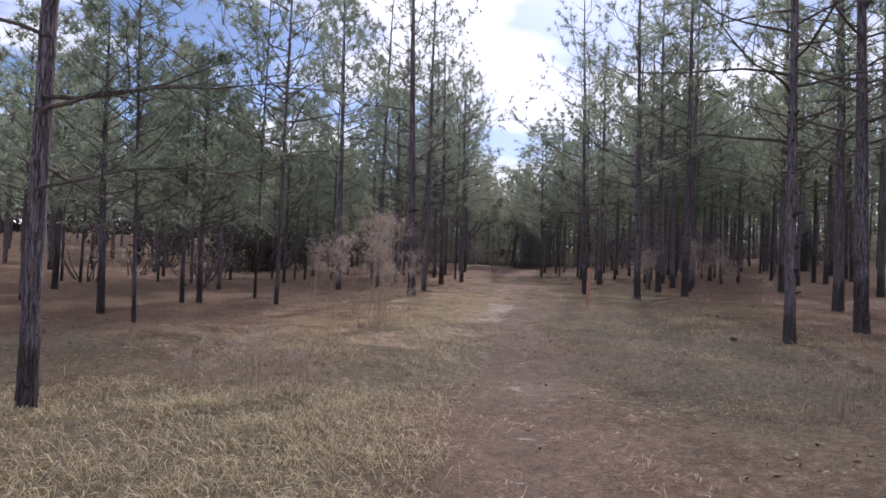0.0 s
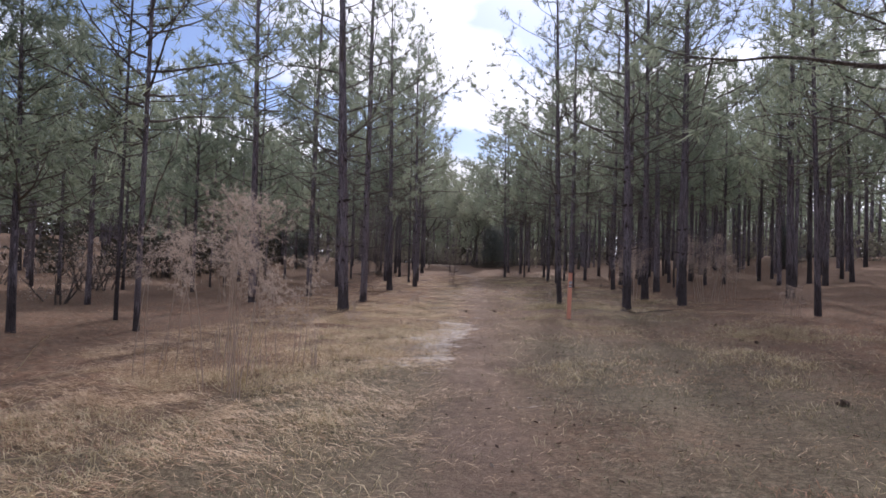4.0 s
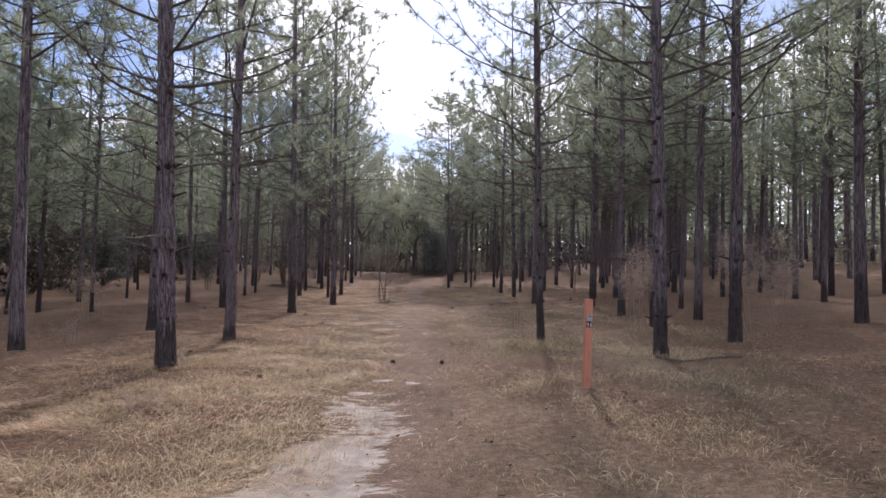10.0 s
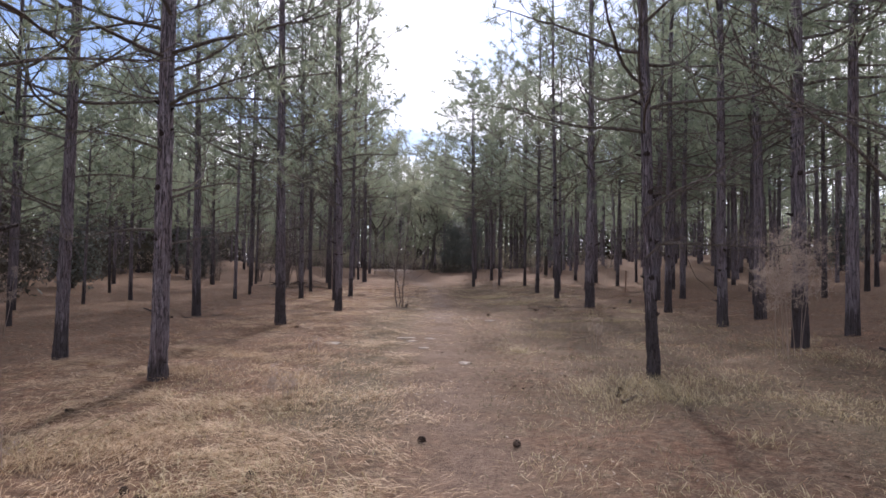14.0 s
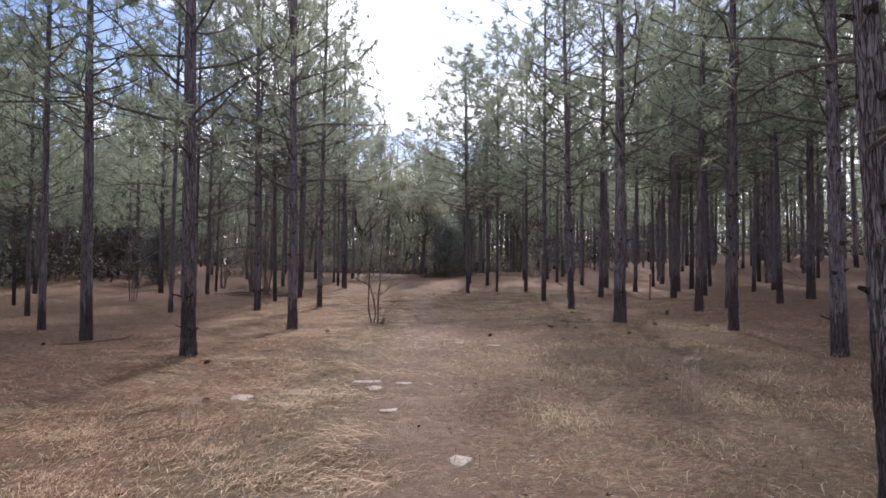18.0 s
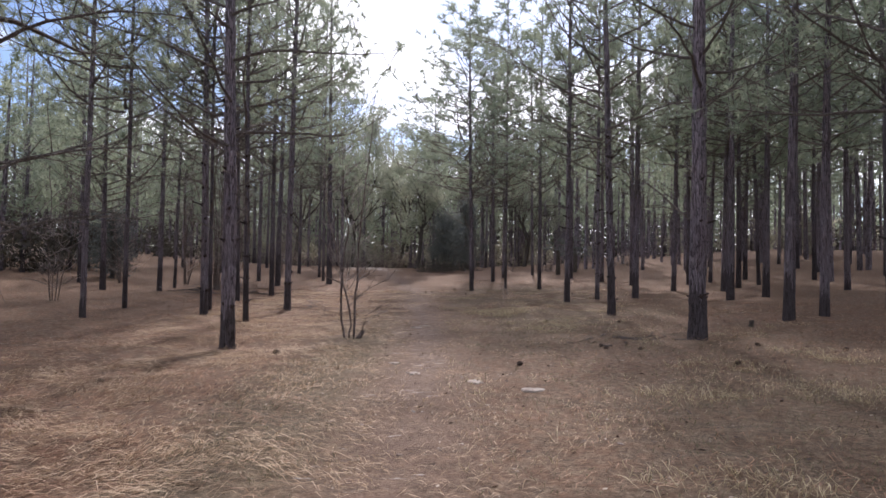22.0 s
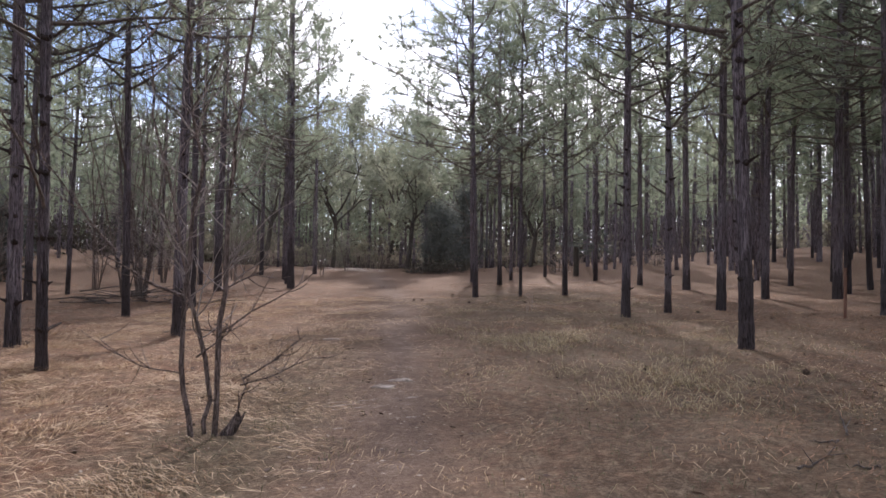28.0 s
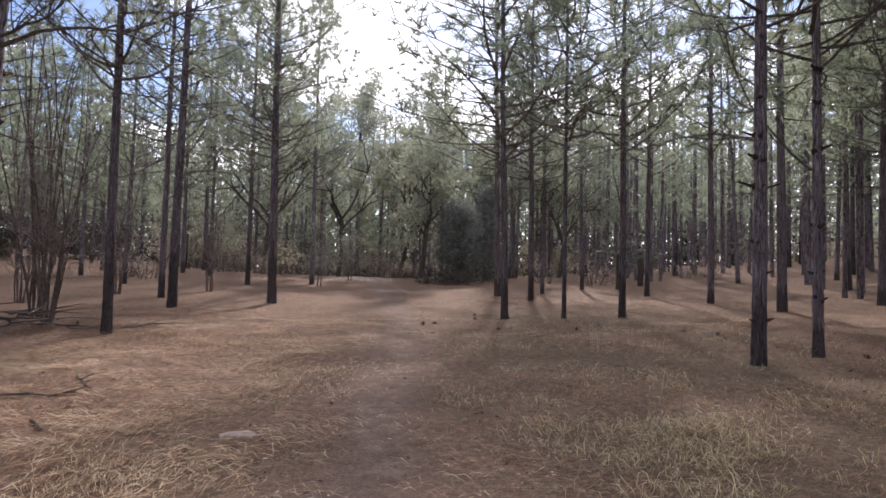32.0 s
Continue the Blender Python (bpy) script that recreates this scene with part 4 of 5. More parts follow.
def dead_weed(x, y, height, stems, spread, seed, label, plume=520, head=5):
    """Last year's tall weed: thin stalks under a feathery tan top."""
    rng = np.random.RandomState(seed)
    weed = tagged(new("dead_weed"), label, "weed")
    weed.matrix_world = pose(x, y, float(floor_at(x, y)))
    for k in range(stems):
        a = rng.uniform(0, 2 * np.pi)
        o = rng.uniform(0.05, 0.42) * spread
        h = height * rng.uniform(0.75, 1.05)
        p = bow(rng, (math.cos(a) * o, math.sin(a) * o, -0.05), (math.cos(a) * 0.09 * spread, math.sin(a) * 0.09 * spread, 1.0), h, 9, -0.05, 0.03)
        stalk = part("stalk", mesh_of("stalk", *tube(p, np.linspace(0.006, 0.0025, len(p)), 5), M_FENNEL), weed)
        if plume:
            heads, ways, ribs = [], [], []
            for _ in range(min(9, 1 + plume // 50)):
                i = rng.randint(head, len(p))
                b = rng.uniform(0, 2 * np.pi)
                q = bow(rng, p[i], (math.cos(b), math.sin(b), rng.uniform(0.4, 1.2)), rng.uniform(0.22, 0.5) * spread, 6, -0.7, 0.12)
                ribs.append(tube(q, np.linspace(0.0028, 0.0012, len(q)), 3))
                heads.append(np.repeat(q[1:], max(1, plume // 160), 0))
                ways.append(np.repeat(np.diff(q, axis=0), max(1, plume // 160), 0) * 6)
            c = np.concatenate(heads)
            c = c + rng.normal(size=c.shape) * 0.05 * spread
            part("rib", mesh_of("rib", *joined(ribs), M_FENNEL), stalk)["kind"] = "stuff"
            part("plume", mesh_of("plume", *spikes(rng, c, np.concatenate(ways), 11, 0.065, 0.0034, 0.8), M_FENNEL), stalk, "feathery dry tan plume")["kind"] = "stuff"
    return weed


dead_weed(-1.50, 12.56, 2.1, 9, 1.2, 61, "tall dead weed with feathery pinkish tan tops", 560, 7)
dead_weed(-1.0, 13.9, 1.45, 6, 1.0, 80, "shorter dead weed with feathery tan tops", 330)
dead_weed(-2.7, 13.4, 1.85, 5, 0.9, 62, "tall dead weed with feathery pinkish tan tops", 330, 7)
dead_weed(-5.1, 25.6, 2.1, 6, 0.9, 63, "tall dead weed with feathery tan tops", 480)
dead_weed(-5.4, 31.5, 1.4, 5, 0.8, 64, "dead feathery weed under the pines", 360)
dead_weed(11.3, 26.3, 2.3, 10, 1.3, 65, "tall dead weed with feathery tan tops", 780)
dead_weed(9.2, 27.6, 2.0, 8, 1.2, 66, "tall dead weed with feathery tan tops", 700)
dead_weed(12.9, 27.4, 1.6, 5, 0.9, 67, "dead feathery weed under the pines", 420)
dead_weed(0.99, 26.0, 0.42, 7, 0.5, 81, "low brown twiggy weed in pale straw", 60)
dead_weed(-0.54, 20.6, 0.22, 7, 0.6, 82, "low brown clump of dead stalks in straw", 90)
dead_weed(-3.7, 26.6, 0.5, 6, 0.6, 83, "low tangled dead weed in shade", 60)
dead_weed(11.26, 21.2, 0.8, 7, 0.6, 68, "small dry bush with brown seed heads", 300)
dead_weed(-1.15, 12.0, 1.0, 5, 0.3, 69, "bare upright dead weed stalks", 0)
dead_weed(-0.6, 13.6, 0.8, 5, 0.3, 70, "bare upright dead weed stalks", 0)
dead_weed(-2.0, 14.0, 0.7, 6, 0.5, 71, "bare upright dead weed stalks", 0)
dead_weed(-1.85, 6.1, 0.75, 6, 0.35, 72, "low twiggy dead weed in the grass", 60)
dead_weed(-1.4, 6.6, 0.5, 6, 0.5, 73, "low reddish dead weed in the grass", 120)
dead_weed(-2.8, 6.9, 0.5, 6, 0.6, 74, "low reddish dead weed in the grass", 120)
dead_weed(3.7, 5.6, 0.55, 7, 0.5, 75, "low dark twiggy weed beside the trail", 40)
dead_weed(1.2, 29.6, 0.35, 5, 0.3, 76, "small tuft of dead stalks in straw", 40)
dead_weed(6.4, 29.3, 0.6, 4, 0.3, 77, "thin dead weed stalks in the grass", 60)
dead_weed(9.1, 50.3, 0.55, 4, 0.2, 78, "thin dead weed stalks in the grass", 40)
dead_weed(-0.75, 23.3, 0.5, 5, 0.3, 79, "dry grass stalks at the foot of a pine", 30)


def dry_stalk(x, y, length, heading, up, seed):
    """One long pale bent grass stalk, leaning or half fallen."""
    rng = np.random.RandomState(seed)
    p = bow(rng, (0, 0, -0.03), (math.cos(heading), math.sin(heading), up), length, 8, -0.35 if up < 2 else -0.1, 0.03)
    p[:, 2] = np.maximum(p[:, 2], 0.015)
    pieces = [tube(p, np.linspace(0.0055, 0.002, len(p)), 5)]
    for k in (4, 6):
        q = bow(rng, p[k], (p[k] - p[k - 1]) * 8 + rng.normal(size=3) * 0.4, length * 0.22, 4, -0.2, 0.05)
        pieces.append(tube(q, np.linspace(0.003, 0.0012, len(q)), 4))
    ob = tagged(new("dry_stalk", mesh_of("dry_stalk", *joined(pieces), M_PALE)), "long pale dry stalk leaning out of the grass", "stalk", "dry stalks in the grass")
    ob.matrix_world = pose(x, y, float(floor_at(x, y)))


for sx, sy, sl, sh, su in ((-4.55, 13.75, 0.65, 0.3, 1.6), (-3.3, 10.2, 1.1, 0.35, 0.35), (-3.1, 10.4, 0.8, 0.9, 0.5), (-2.5, 9.8, 0.9, 0.3, 0.3), (-2.5, 8.4, 0.9, 0.7, 0.7), (-2.1, 8.6, 0.7, 0.5, 0.4),
                           (-1.28, 12.36, 0.85, 2.9, 3.0), (-1.23, 12.5, 0.7, 0.3, 3.5), (-1.13, 12.56, 0.95, 0.8, 6.0), (-1.18, 12.45, 0.9, 1.5, 5.0), (-1.35, 12.3, 0.55, 3.0, 0.8), (-1.2, 12.4, 0.9, 0.25, 0.3),
                           (-0.98, 12.9, 0.8, 2.6, 1.2), (-2.1, 16.2, 0.6, 0.5, 2.5), (-2.0, 16.35, 0.5, 1.2, 3.0), (-0.98, 12.3, 0.6, 1.0, 4.0), (-2.96, 7.7, 0.45, 0.3, 0.9), (-2.8, 7.5, 0.5, 2.8, 0.7),
                           (-1.7, 6.7, 0.55, 1.2, 2.5), (-0.6, 24.3, 0.6, 0.5, 0.8), (-1.0, 24.2, 0.7, 1.0, 1.2), (-0.8, 24.1, 0.6, 0.2, 0.7)):
    dry_stalk(sx, sy, sl, sh, su, int(1000 + 37 * sl + 11 * sh + abs(100 * sx)))


def stump(x, y, radius, height, lean, seed, mat, label):
    rng = np.random.RandomState(seed)
    z = np.array([-0.08, 0.0, height * 0.35, height * 0.7, height])
    p = np.stack([lean * z, 0.3 * lean * z, z], -1)
    v, f = tube(p, radius * np.array([1.35, 1.2, 1.0, 0.92, 0.8]), 11, 0.12, seed)
    v[-11:, 2] += rng.uniform(-0.25, 0.15, 11) * height
    top = np.array([[*p[-1][:2], height * 0.82]])
    base = len(v)
    cap = [(base - 11 + i, base - 11 + (i + 1) % 11, base, base) for i in range(11)]
    me = bpy.data.meshes.new("stump")
    me.from_pydata(np.vstack([v, top]).tolist(), [], [list(q) for q in f] + [list(q[:3]) for q in cap])
    me.materials.append(mat)
    ob = tagged(new("stump", me), label, "stump")
    ob.matrix_world = pose(x, y, float(floor_at(x, y)))
    return ob


stump(3.60, 40.5, 0.045, 0.16, 0.6, 81, M_STEM, "small broken stump leaning beside the bare sapling")
stump(12.08, 40.3, 0.055, 0.13, 0.1, 82, M_OAKBARK, "low rotten stump in pine straw")


# ---------------------------------------------------------------- trail posts
def paint(name, colour, worn):
    mat, nt, bsdf = material(name, 0.7)
    v = coords(nt, "Object", (1, 1, 0.12))
    n = noise_tex(nt, v, 46.0, 5.0, 0.65)
    nt.links.new(ramp(nt, n, (0.3, worn), (0.5, colour), (0.85, tuple(min(1, c * 1.15) for c in colour))), bsdf.inputs["Base Color"])
    bumped(nt, bsdf, n, 0.3, 0.004)
    return mat


M_ORANGE = paint("faded_orange_paint", (0.60, 0.270, 0.185), (0.48, 0.205, 0.14))
M_STAKE = paint("rusty_stake", (0.22, 0.125, 0.09), (0.15, 0.08, 0.06))
M_GREY = paint("grey_plaque", (0.42, 0.42, 0.42), (0.34, 0.34, 0.34))
M_BLACK = paint("black_plaque", (0.018, 0.018, 0.018), (0.03, 0.03, 0.03))
M_WHITE = paint("white_sign_paint", (0.78, 0.78, 0.76), (0.65, 0.65, 0.62))


def box_mesh(name, sx, sy, sz, mat, bevel=0.0):
    bm = bmesh.new()
    bmesh.ops.create_cube(bm, size=1.0)
    bmesh.ops.scale(bm, vec=(sx, sy, sz), verts=bm.verts)
    if bevel:
        bmesh.ops.bevel(bm, geom=bm.edges[:], offset=bevel, segments=2, affect="EDGES")
    me = bpy.data.meshes.new(name)
    bm.to_mesh(me)
    bm.free()
    me.materials.append(mat)
    return me


def flat(name, outline, mat, depth=0.0015):
    """A thin plate with the outline in x and z, its face towards -y."""
    n = len(outline)
    me = bpy.data.meshes.new(name)
    me.from_pydata([(x, 0, z) for x, z in outline] + [(x, -depth, z) for x, z in outline], [],
                   [list(range(n, 2 * n))] + [[i, (i + 1) % n, n + (i + 1) % n, n + i] for i in range(n)])
    me.materials.append(mat)
    return me


def trail_post(x, y, turn):
    post = tagged(new("trail_marker_post"), "faded orange square wooden trail post with two small plaques", "post")
    post.matrix_world = pose(x, y, float(floor_at(x, y)) - 0.09, 0, 0.8, turn)
    body = part("post", box_mesh("post", 0.095, 0.095, 1.30, M_ORANGE, 0.006), post)
    body.location = (0, 0, 0.65)
    upper = part("plaque", box_mesh("plaque", 0.078, 0.004, 0.082, M_GREY, 0.001), post, "grey plaque with a worn mark")
    upper.location = (0, -0.0500, 1.045)
    mark = part("worn_mark", flat("worn_mark", [(-0.018, 0.012), (-0.004, 0.026), (0.022, 0.026), (0.026, 0.014), (0.012, 0.016), (0.0, 0.008)], M_BLACK), upper)
    mark.location = (0, -0.0024, 0)
    lower = part("hiking_sign", box_mesh("hiking_sign", 0.078, 0.004, 0.082, M_BLACK, 0.001), post, "black square plaque with two white walking signs")
    lower.location = (0, -0.0500, 0.955)
    for k in (-1, 1):
        ox = 0.019 * k
        walker = [(-0.006, -0.034), (-0.001, -0.034), (0.002, -0.014), (0.009, -0.034), (0.014, -0.033), (0.007, -0.006), (0.008, 0.006),
                  (0.013, 0.000), (0.014, 0.004), (0.006, 0.017), (-0.004, 0.017), (-0.011, 0.012), (-0.010, -0.001), (-0.005, -0.004)]
        p = part("white_sign", flat("white_sign", [(ox + a, b) for a, b in walker], M_WHITE), lower, "white painted walking sign")
        p.location = (0, -0.0022, 0)
        dot = part("white_dot", flat("white_dot", [(ox + 0.002 + 0.006 * math.cos(i * math.pi / 4), 0.026 + 0.006 * math.sin(i * math.pi / 4)) for i in range(8)], M_WHITE), lower, "white painted dot")
        dot.location = (0, -0.0022, 0)


trail_post(4.98, 20.98, -4.0)


def stake(x, y, height, turn, label):
    ob = tagged(new("stake", box_mesh("stake", 0.05, 0.05, height + 0.1, M_STAKE, 0.008)), label, "stake")
    ob.matrix_world = pose(x, y, float(floor_at(x, y)) + height / 2 - 0.05, 0, 1.5, turn)


stake(14.73, 46.6, 1.05, 20, "weathered rust-red wooden stake in the pine rows")


# ---------------------------------------------------------------- pale stones set flat in the path
M_STONE, s_nt, s_bsdf = material("limestone", 0.9)
s_v = coords(s_nt, "Object")
s_n = noise_tex(s_nt, s_v, 14.0, 6.0, 0.65)
s_nt.links.new(ramp(s_nt, s_n, (0.3, (0.22, 0.175, 0.14)), (0.55, (0.40, 0.345, 0.295)), (0.8, (0.52, 0.46, 0.40))), s_bsdf.inputs["Base Color"])
bumped(s_nt, s_bsdf, s_n, 0.6, 0.02)


def stone(x, y, rx, ry, seed):
    rng = np.random.RandomState(seed)
    n, ry = 15, ry * 1.45
    a = np.arange(n) * 2 * np.pi / n
    edge = 0.85 + 0.30 * rng.uniform(-1, 1, n)
    rings = [np.stack([np.cos(a) * rx * edge * k, np.sin(a) * ry * edge * k, np.full(n, z) + rng.uniform(-0.004, 0.004, n)], -1)
             for k, z in ((1.06, -0.04), (1.0, 0.008), (0.90, 0.018), (0.4, 0.023))]
    v = np.concatenate(rings + [np.array([[0, 0, 0.024]])])
    faces = [[i * n + j, i * n + (j + 1) % n, (i + 1) * n + (j + 1) % n, (i + 1) * n + j] for i in range(3) for j in range(n)]
    faces += [[3 * n + j, 3 * n + (j + 1) % n, 4 * n] for j in range(n)]
    me = bpy.data.meshes.new("stone")
    me.from_pydata(v.tolist(), [], faces)
    me.materials.append(M_STONE)
    ob = tagged(new("flat_stone", me), "pale flat limestone bedded in the path", "stone", "stones bedded in the path")
    ob.matrix_world = pose(x, y, float(floor_at(x, y)) - 0.008)


stone(3.05, 31.95, 0.30, 0.10, 1)
stone(3.12, 31.55, 0.16, 0.13, 2)
stone(3.50, 31.65, 0.16, 0.08, 3)
stone(1.45, 30.92, 0.17, 0.14, 4)
stone(5.00, 35.65, 0.11, 0.10, 5)
stone(5.57, 35.05, 0.17, 0.08, 6)
stone(3.68, 28.01, 0.14, 0.10, 7)
stone(3.20, 29.9, 0.12, 0.07, 8)
stone(4.10, 37.4, 0.11, 0.06, 9)
stone(4.30, 36.5, 0.10, 0.08, 10)
stone(5.18, 42.4, 0.16, 0.06, 11)
stone(4.95, 42.05, 0.14, 0.06, 12)
stone(4.32, 45.7, 0.16, 0.08, 13)
stone(1.95, 21.5, 0.22, 0.10, 14)
stone(2.72, 22.1, 0.16, 0.12, 15)
stone(2.3, 22.3, 0.20, 0.10, 16)


# ---------------------------------------------------------------- pine cones, sticks
M_CONE, c_nt, c_bsdf = material("cone_scales", 0.8)
c_geo = c_nt.nodes.new("ShaderNodeNewGeometry")
c_nt.links.new(ramp(c_nt, c_geo.outputs["Random Per Island"], (0.0, (0.045, 0.032, 0.025)), (1.0, (0.17, 0.118, 0.088))), c_bsdf.inputs["Base Color"])


def cone_mesh(seed):
    rng = np.random.RandomState(seed)
    pieces = []
    for i in range(64):
        t = i / 63
        a, r = i * 2.39996, 0.045 * math.sin(math.pi * min(1, 0.12 + t * 0.86)) ** 0.7
        out = np.array([math.cos(a), math.sin(a), 0.0])
        side = np.array([-math.sin(a), math.cos(a), 0.0])
        z = np.array([0, 0, (t - 0.5) * 0.13])
        root, tip = out * r * 0.3 + z, out * r * rng.uniform(0.95, 1.15) + z + (0, 0, 0.014)
        w = 0.013
        pieces.append((np.array([root - side * w * 0.5, root + side * w * 0.5, tip + side * w, tip - side * w, tip + side * w - (0, 0, 0.006), tip - side * w - (0, 0, 0.006)]),
                       [[0, 1, 2, 3], [3, 2, 4, 5], [0, 5, 4, 1]]))
    return mesh_of("pine_cone", *joined(pieces), M_CONE)


CONES = [cone_mesh(s) for s in (1, 2, 3)]
k_rng = random.Random(3)


def cone(x, y, size=1.0):
    size = 0.72 * size
    ob = tagged(new("pine_cone", k_rng.choice(CONES)), "open dark brown pine cone lying in straw", "pine cone", "pine cones on the ground")
    ob.matrix_world = pose(x, y, float(floor_at(x, y)) + 0.03 * size, 90 + k_rng.uniform(-25, 25), k_rng.uniform(-30, 30), k_rng.uniform(0, 360)) @ Matrix.Scale(size, 4)


cone(0.45, 22.84, 1.25)
cone(0.25, 23.11)
cone(1.15, 23.22)
cone(3.41, 23.61)
cone(5.15, 25.7)
cone(5.36, 25.84)
cone(-1.2, 25.56)
cone(2.59, 24.0)
cone(0.47, 33.57)
cone(1.11, 30.68)
cone(2.21, 38.6)
cone(5.9, 36.8)
cone(8.91, 36.08)
cone(0.36, 36.24)
cone(3.26, 36.76)
cone(7.76, 38.01)
cone(2.19, 38.82, 1.2)
cone(6.85, 56.17)
cone(8.59, 58.4)
cone(7.78, 38.27)
cone(8.37, 37.96)
cone(8.09, 42.24)
cone(9.55, 41.43)
cone(6.76, 55.39)
cone(7.12, 55.96)
cone(8.3, 56.84)
cone(8.41, 54.46)
cone(10.16, 54.16)
cone(11.96, 52.69)
cone(12.41, 52.2)
cone(12.97, 49.1)
cone(-0.87, 16.9)
cone(7.18, 16.56)
cone(7.28, 16.24)
cone(8.02, 19.21)
cone(5.49, 11.54, 1.3)
cone(5.21, 25.55)
cone(-3.2, 36.2)
cone(10.3, 37.6)
cone(11.1, 36.6)


def stick(x0, y0, x1, y1, thick, seed, label="dead fallen pine branch lying on straw"):
    rng = np.random.RandomState(seed)
    n = 9
    t = np.linspace(0, 1, n)
    ln = math.hypot(x1 - x0, y1 - y0)
    x = x0 + (x1 - x0) * t + np.cumsum(rng.normal(0, 0.02, n)) * ln * 0.5
    y = y0 + (y1 - y0) * t + np.cumsum(rng.normal(0, 0.02, n)) * ln * 0.5
    z = floor_at(x, y) + thick * 0.8 + 0.02 * rng.uniform(0, 1, n)
    p = np.stack([x, y, z], -1)
    pieces = [tube(p, np.linspace(thick, thick * 0.4, n), 7, 0.08, seed)]
    for _ in range(3):
        i = rng.randint(2, n - 1)
        d = (p[i] - p[i - 1]) / np.linalg.norm(p[i] - p[i - 1]) + rng.normal(size=3) * (0.5, 0.5, 0.25) + (0, 0, 0.2)
        q = bow(rng, p[i], d, ln * rng.uniform(0.1, 0.25), 4, 0, 0.1)
        pieces.append(tube(q, np.linspace(thick * 0.5, thick * 0.2, len(q)), 5))
    tagged(new("fallen_branch", mesh_of("fallen_branch", *joined(pieces), M_TWIG)), label, "branch", "fallen branches")


stick(1.2, 47.4, 2.25, 47.75, 0.022, 1)
stick(1.9, 48.55, 2.35, 47.9, 0.018, 2)
stick(2.3, 46.66, 2.56, 46.36, 0.016, 3)
stick(3.3, 45.97, 3.5, 45.85, 0.012, 4)
stick(8.45, 39.1, 9.25, 39.2, 0.020, 5)
stick(8.45, 38.9, 8.9, 38.65, 0.014, 6)
stick(8.25, 39.45, 8.6, 39.9, 0.012, 7)
stick(0.3, 54.0, 1.5, 55.2, 0.030, 8, "fallen limb propped against the brush heap")
stick(-1.0, 54.3, 0.6, 53.9, 0.022, 9)
stick(-2.9, 36.2, -2.0, 37.3, 0.016, 10)
stick(-0.2, 33.0, 0.5, 32.6, 0.010, 11)
stick(7.1, 23.0, 8.6, 22.7, 0.024, 12)
stick(7.4, 38.9, 7.9, 39.2, 0.010, 13)
stick(5.1, 25.2, 5.5, 25.5, 0.018, 14)
w_rng = random.Random(19)
for k in range(20):
    wx, wy, wa = w_rng.gauss(8.75, 0.55), w_rng.gauss(38.95, 0.35), w_rng.uniform(0, 3.14)
    wlen = w_rng.uniform(0.05, 0.16)
    stick(wx, wy, wx + 2 * wlen * math.cos(wa), wy + wlen * math.sin(wa), w_rng.uniform(0.008, 0.02), 30 + k, "short broken piece of dead wood near a pine")


def brush_heap(x, y, seed):
    rng = np.random.RandomState(seed)
    heap = tagged(new("brush_heap"), "low heap of grey dead sticks on the ground", "brush heap")
    heap.matrix_world = pose(x, y, float(floor_at(x, y)))
    for _ in range(34):
        a, b = rng.uniform(0, np.pi), rng.normal(size=2) * (0.9, 0.4)
        ln = rng.uniform(0.8, 2.0)
        p = bow(rng, (b[0] - math.cos(a) * ln / 2, b[1] - math.sin(a) * ln / 2, rng.uniform(0.02, 0.35)), (math.cos(a), math.sin(a), rng.uniform(-0.12, 0.12)), ln, 5, 0, 0.06)
        p[:, 2] = np.maximum(p[:, 2], 0.02)
        part("stick", mesh_of("stick", *tube(p, np.linspace(rng.uniform(0.012, 0.03), 0.006, len(p)), 5), M_TWIG), heap)


brush_heap(-1.9, 54.0, 5)


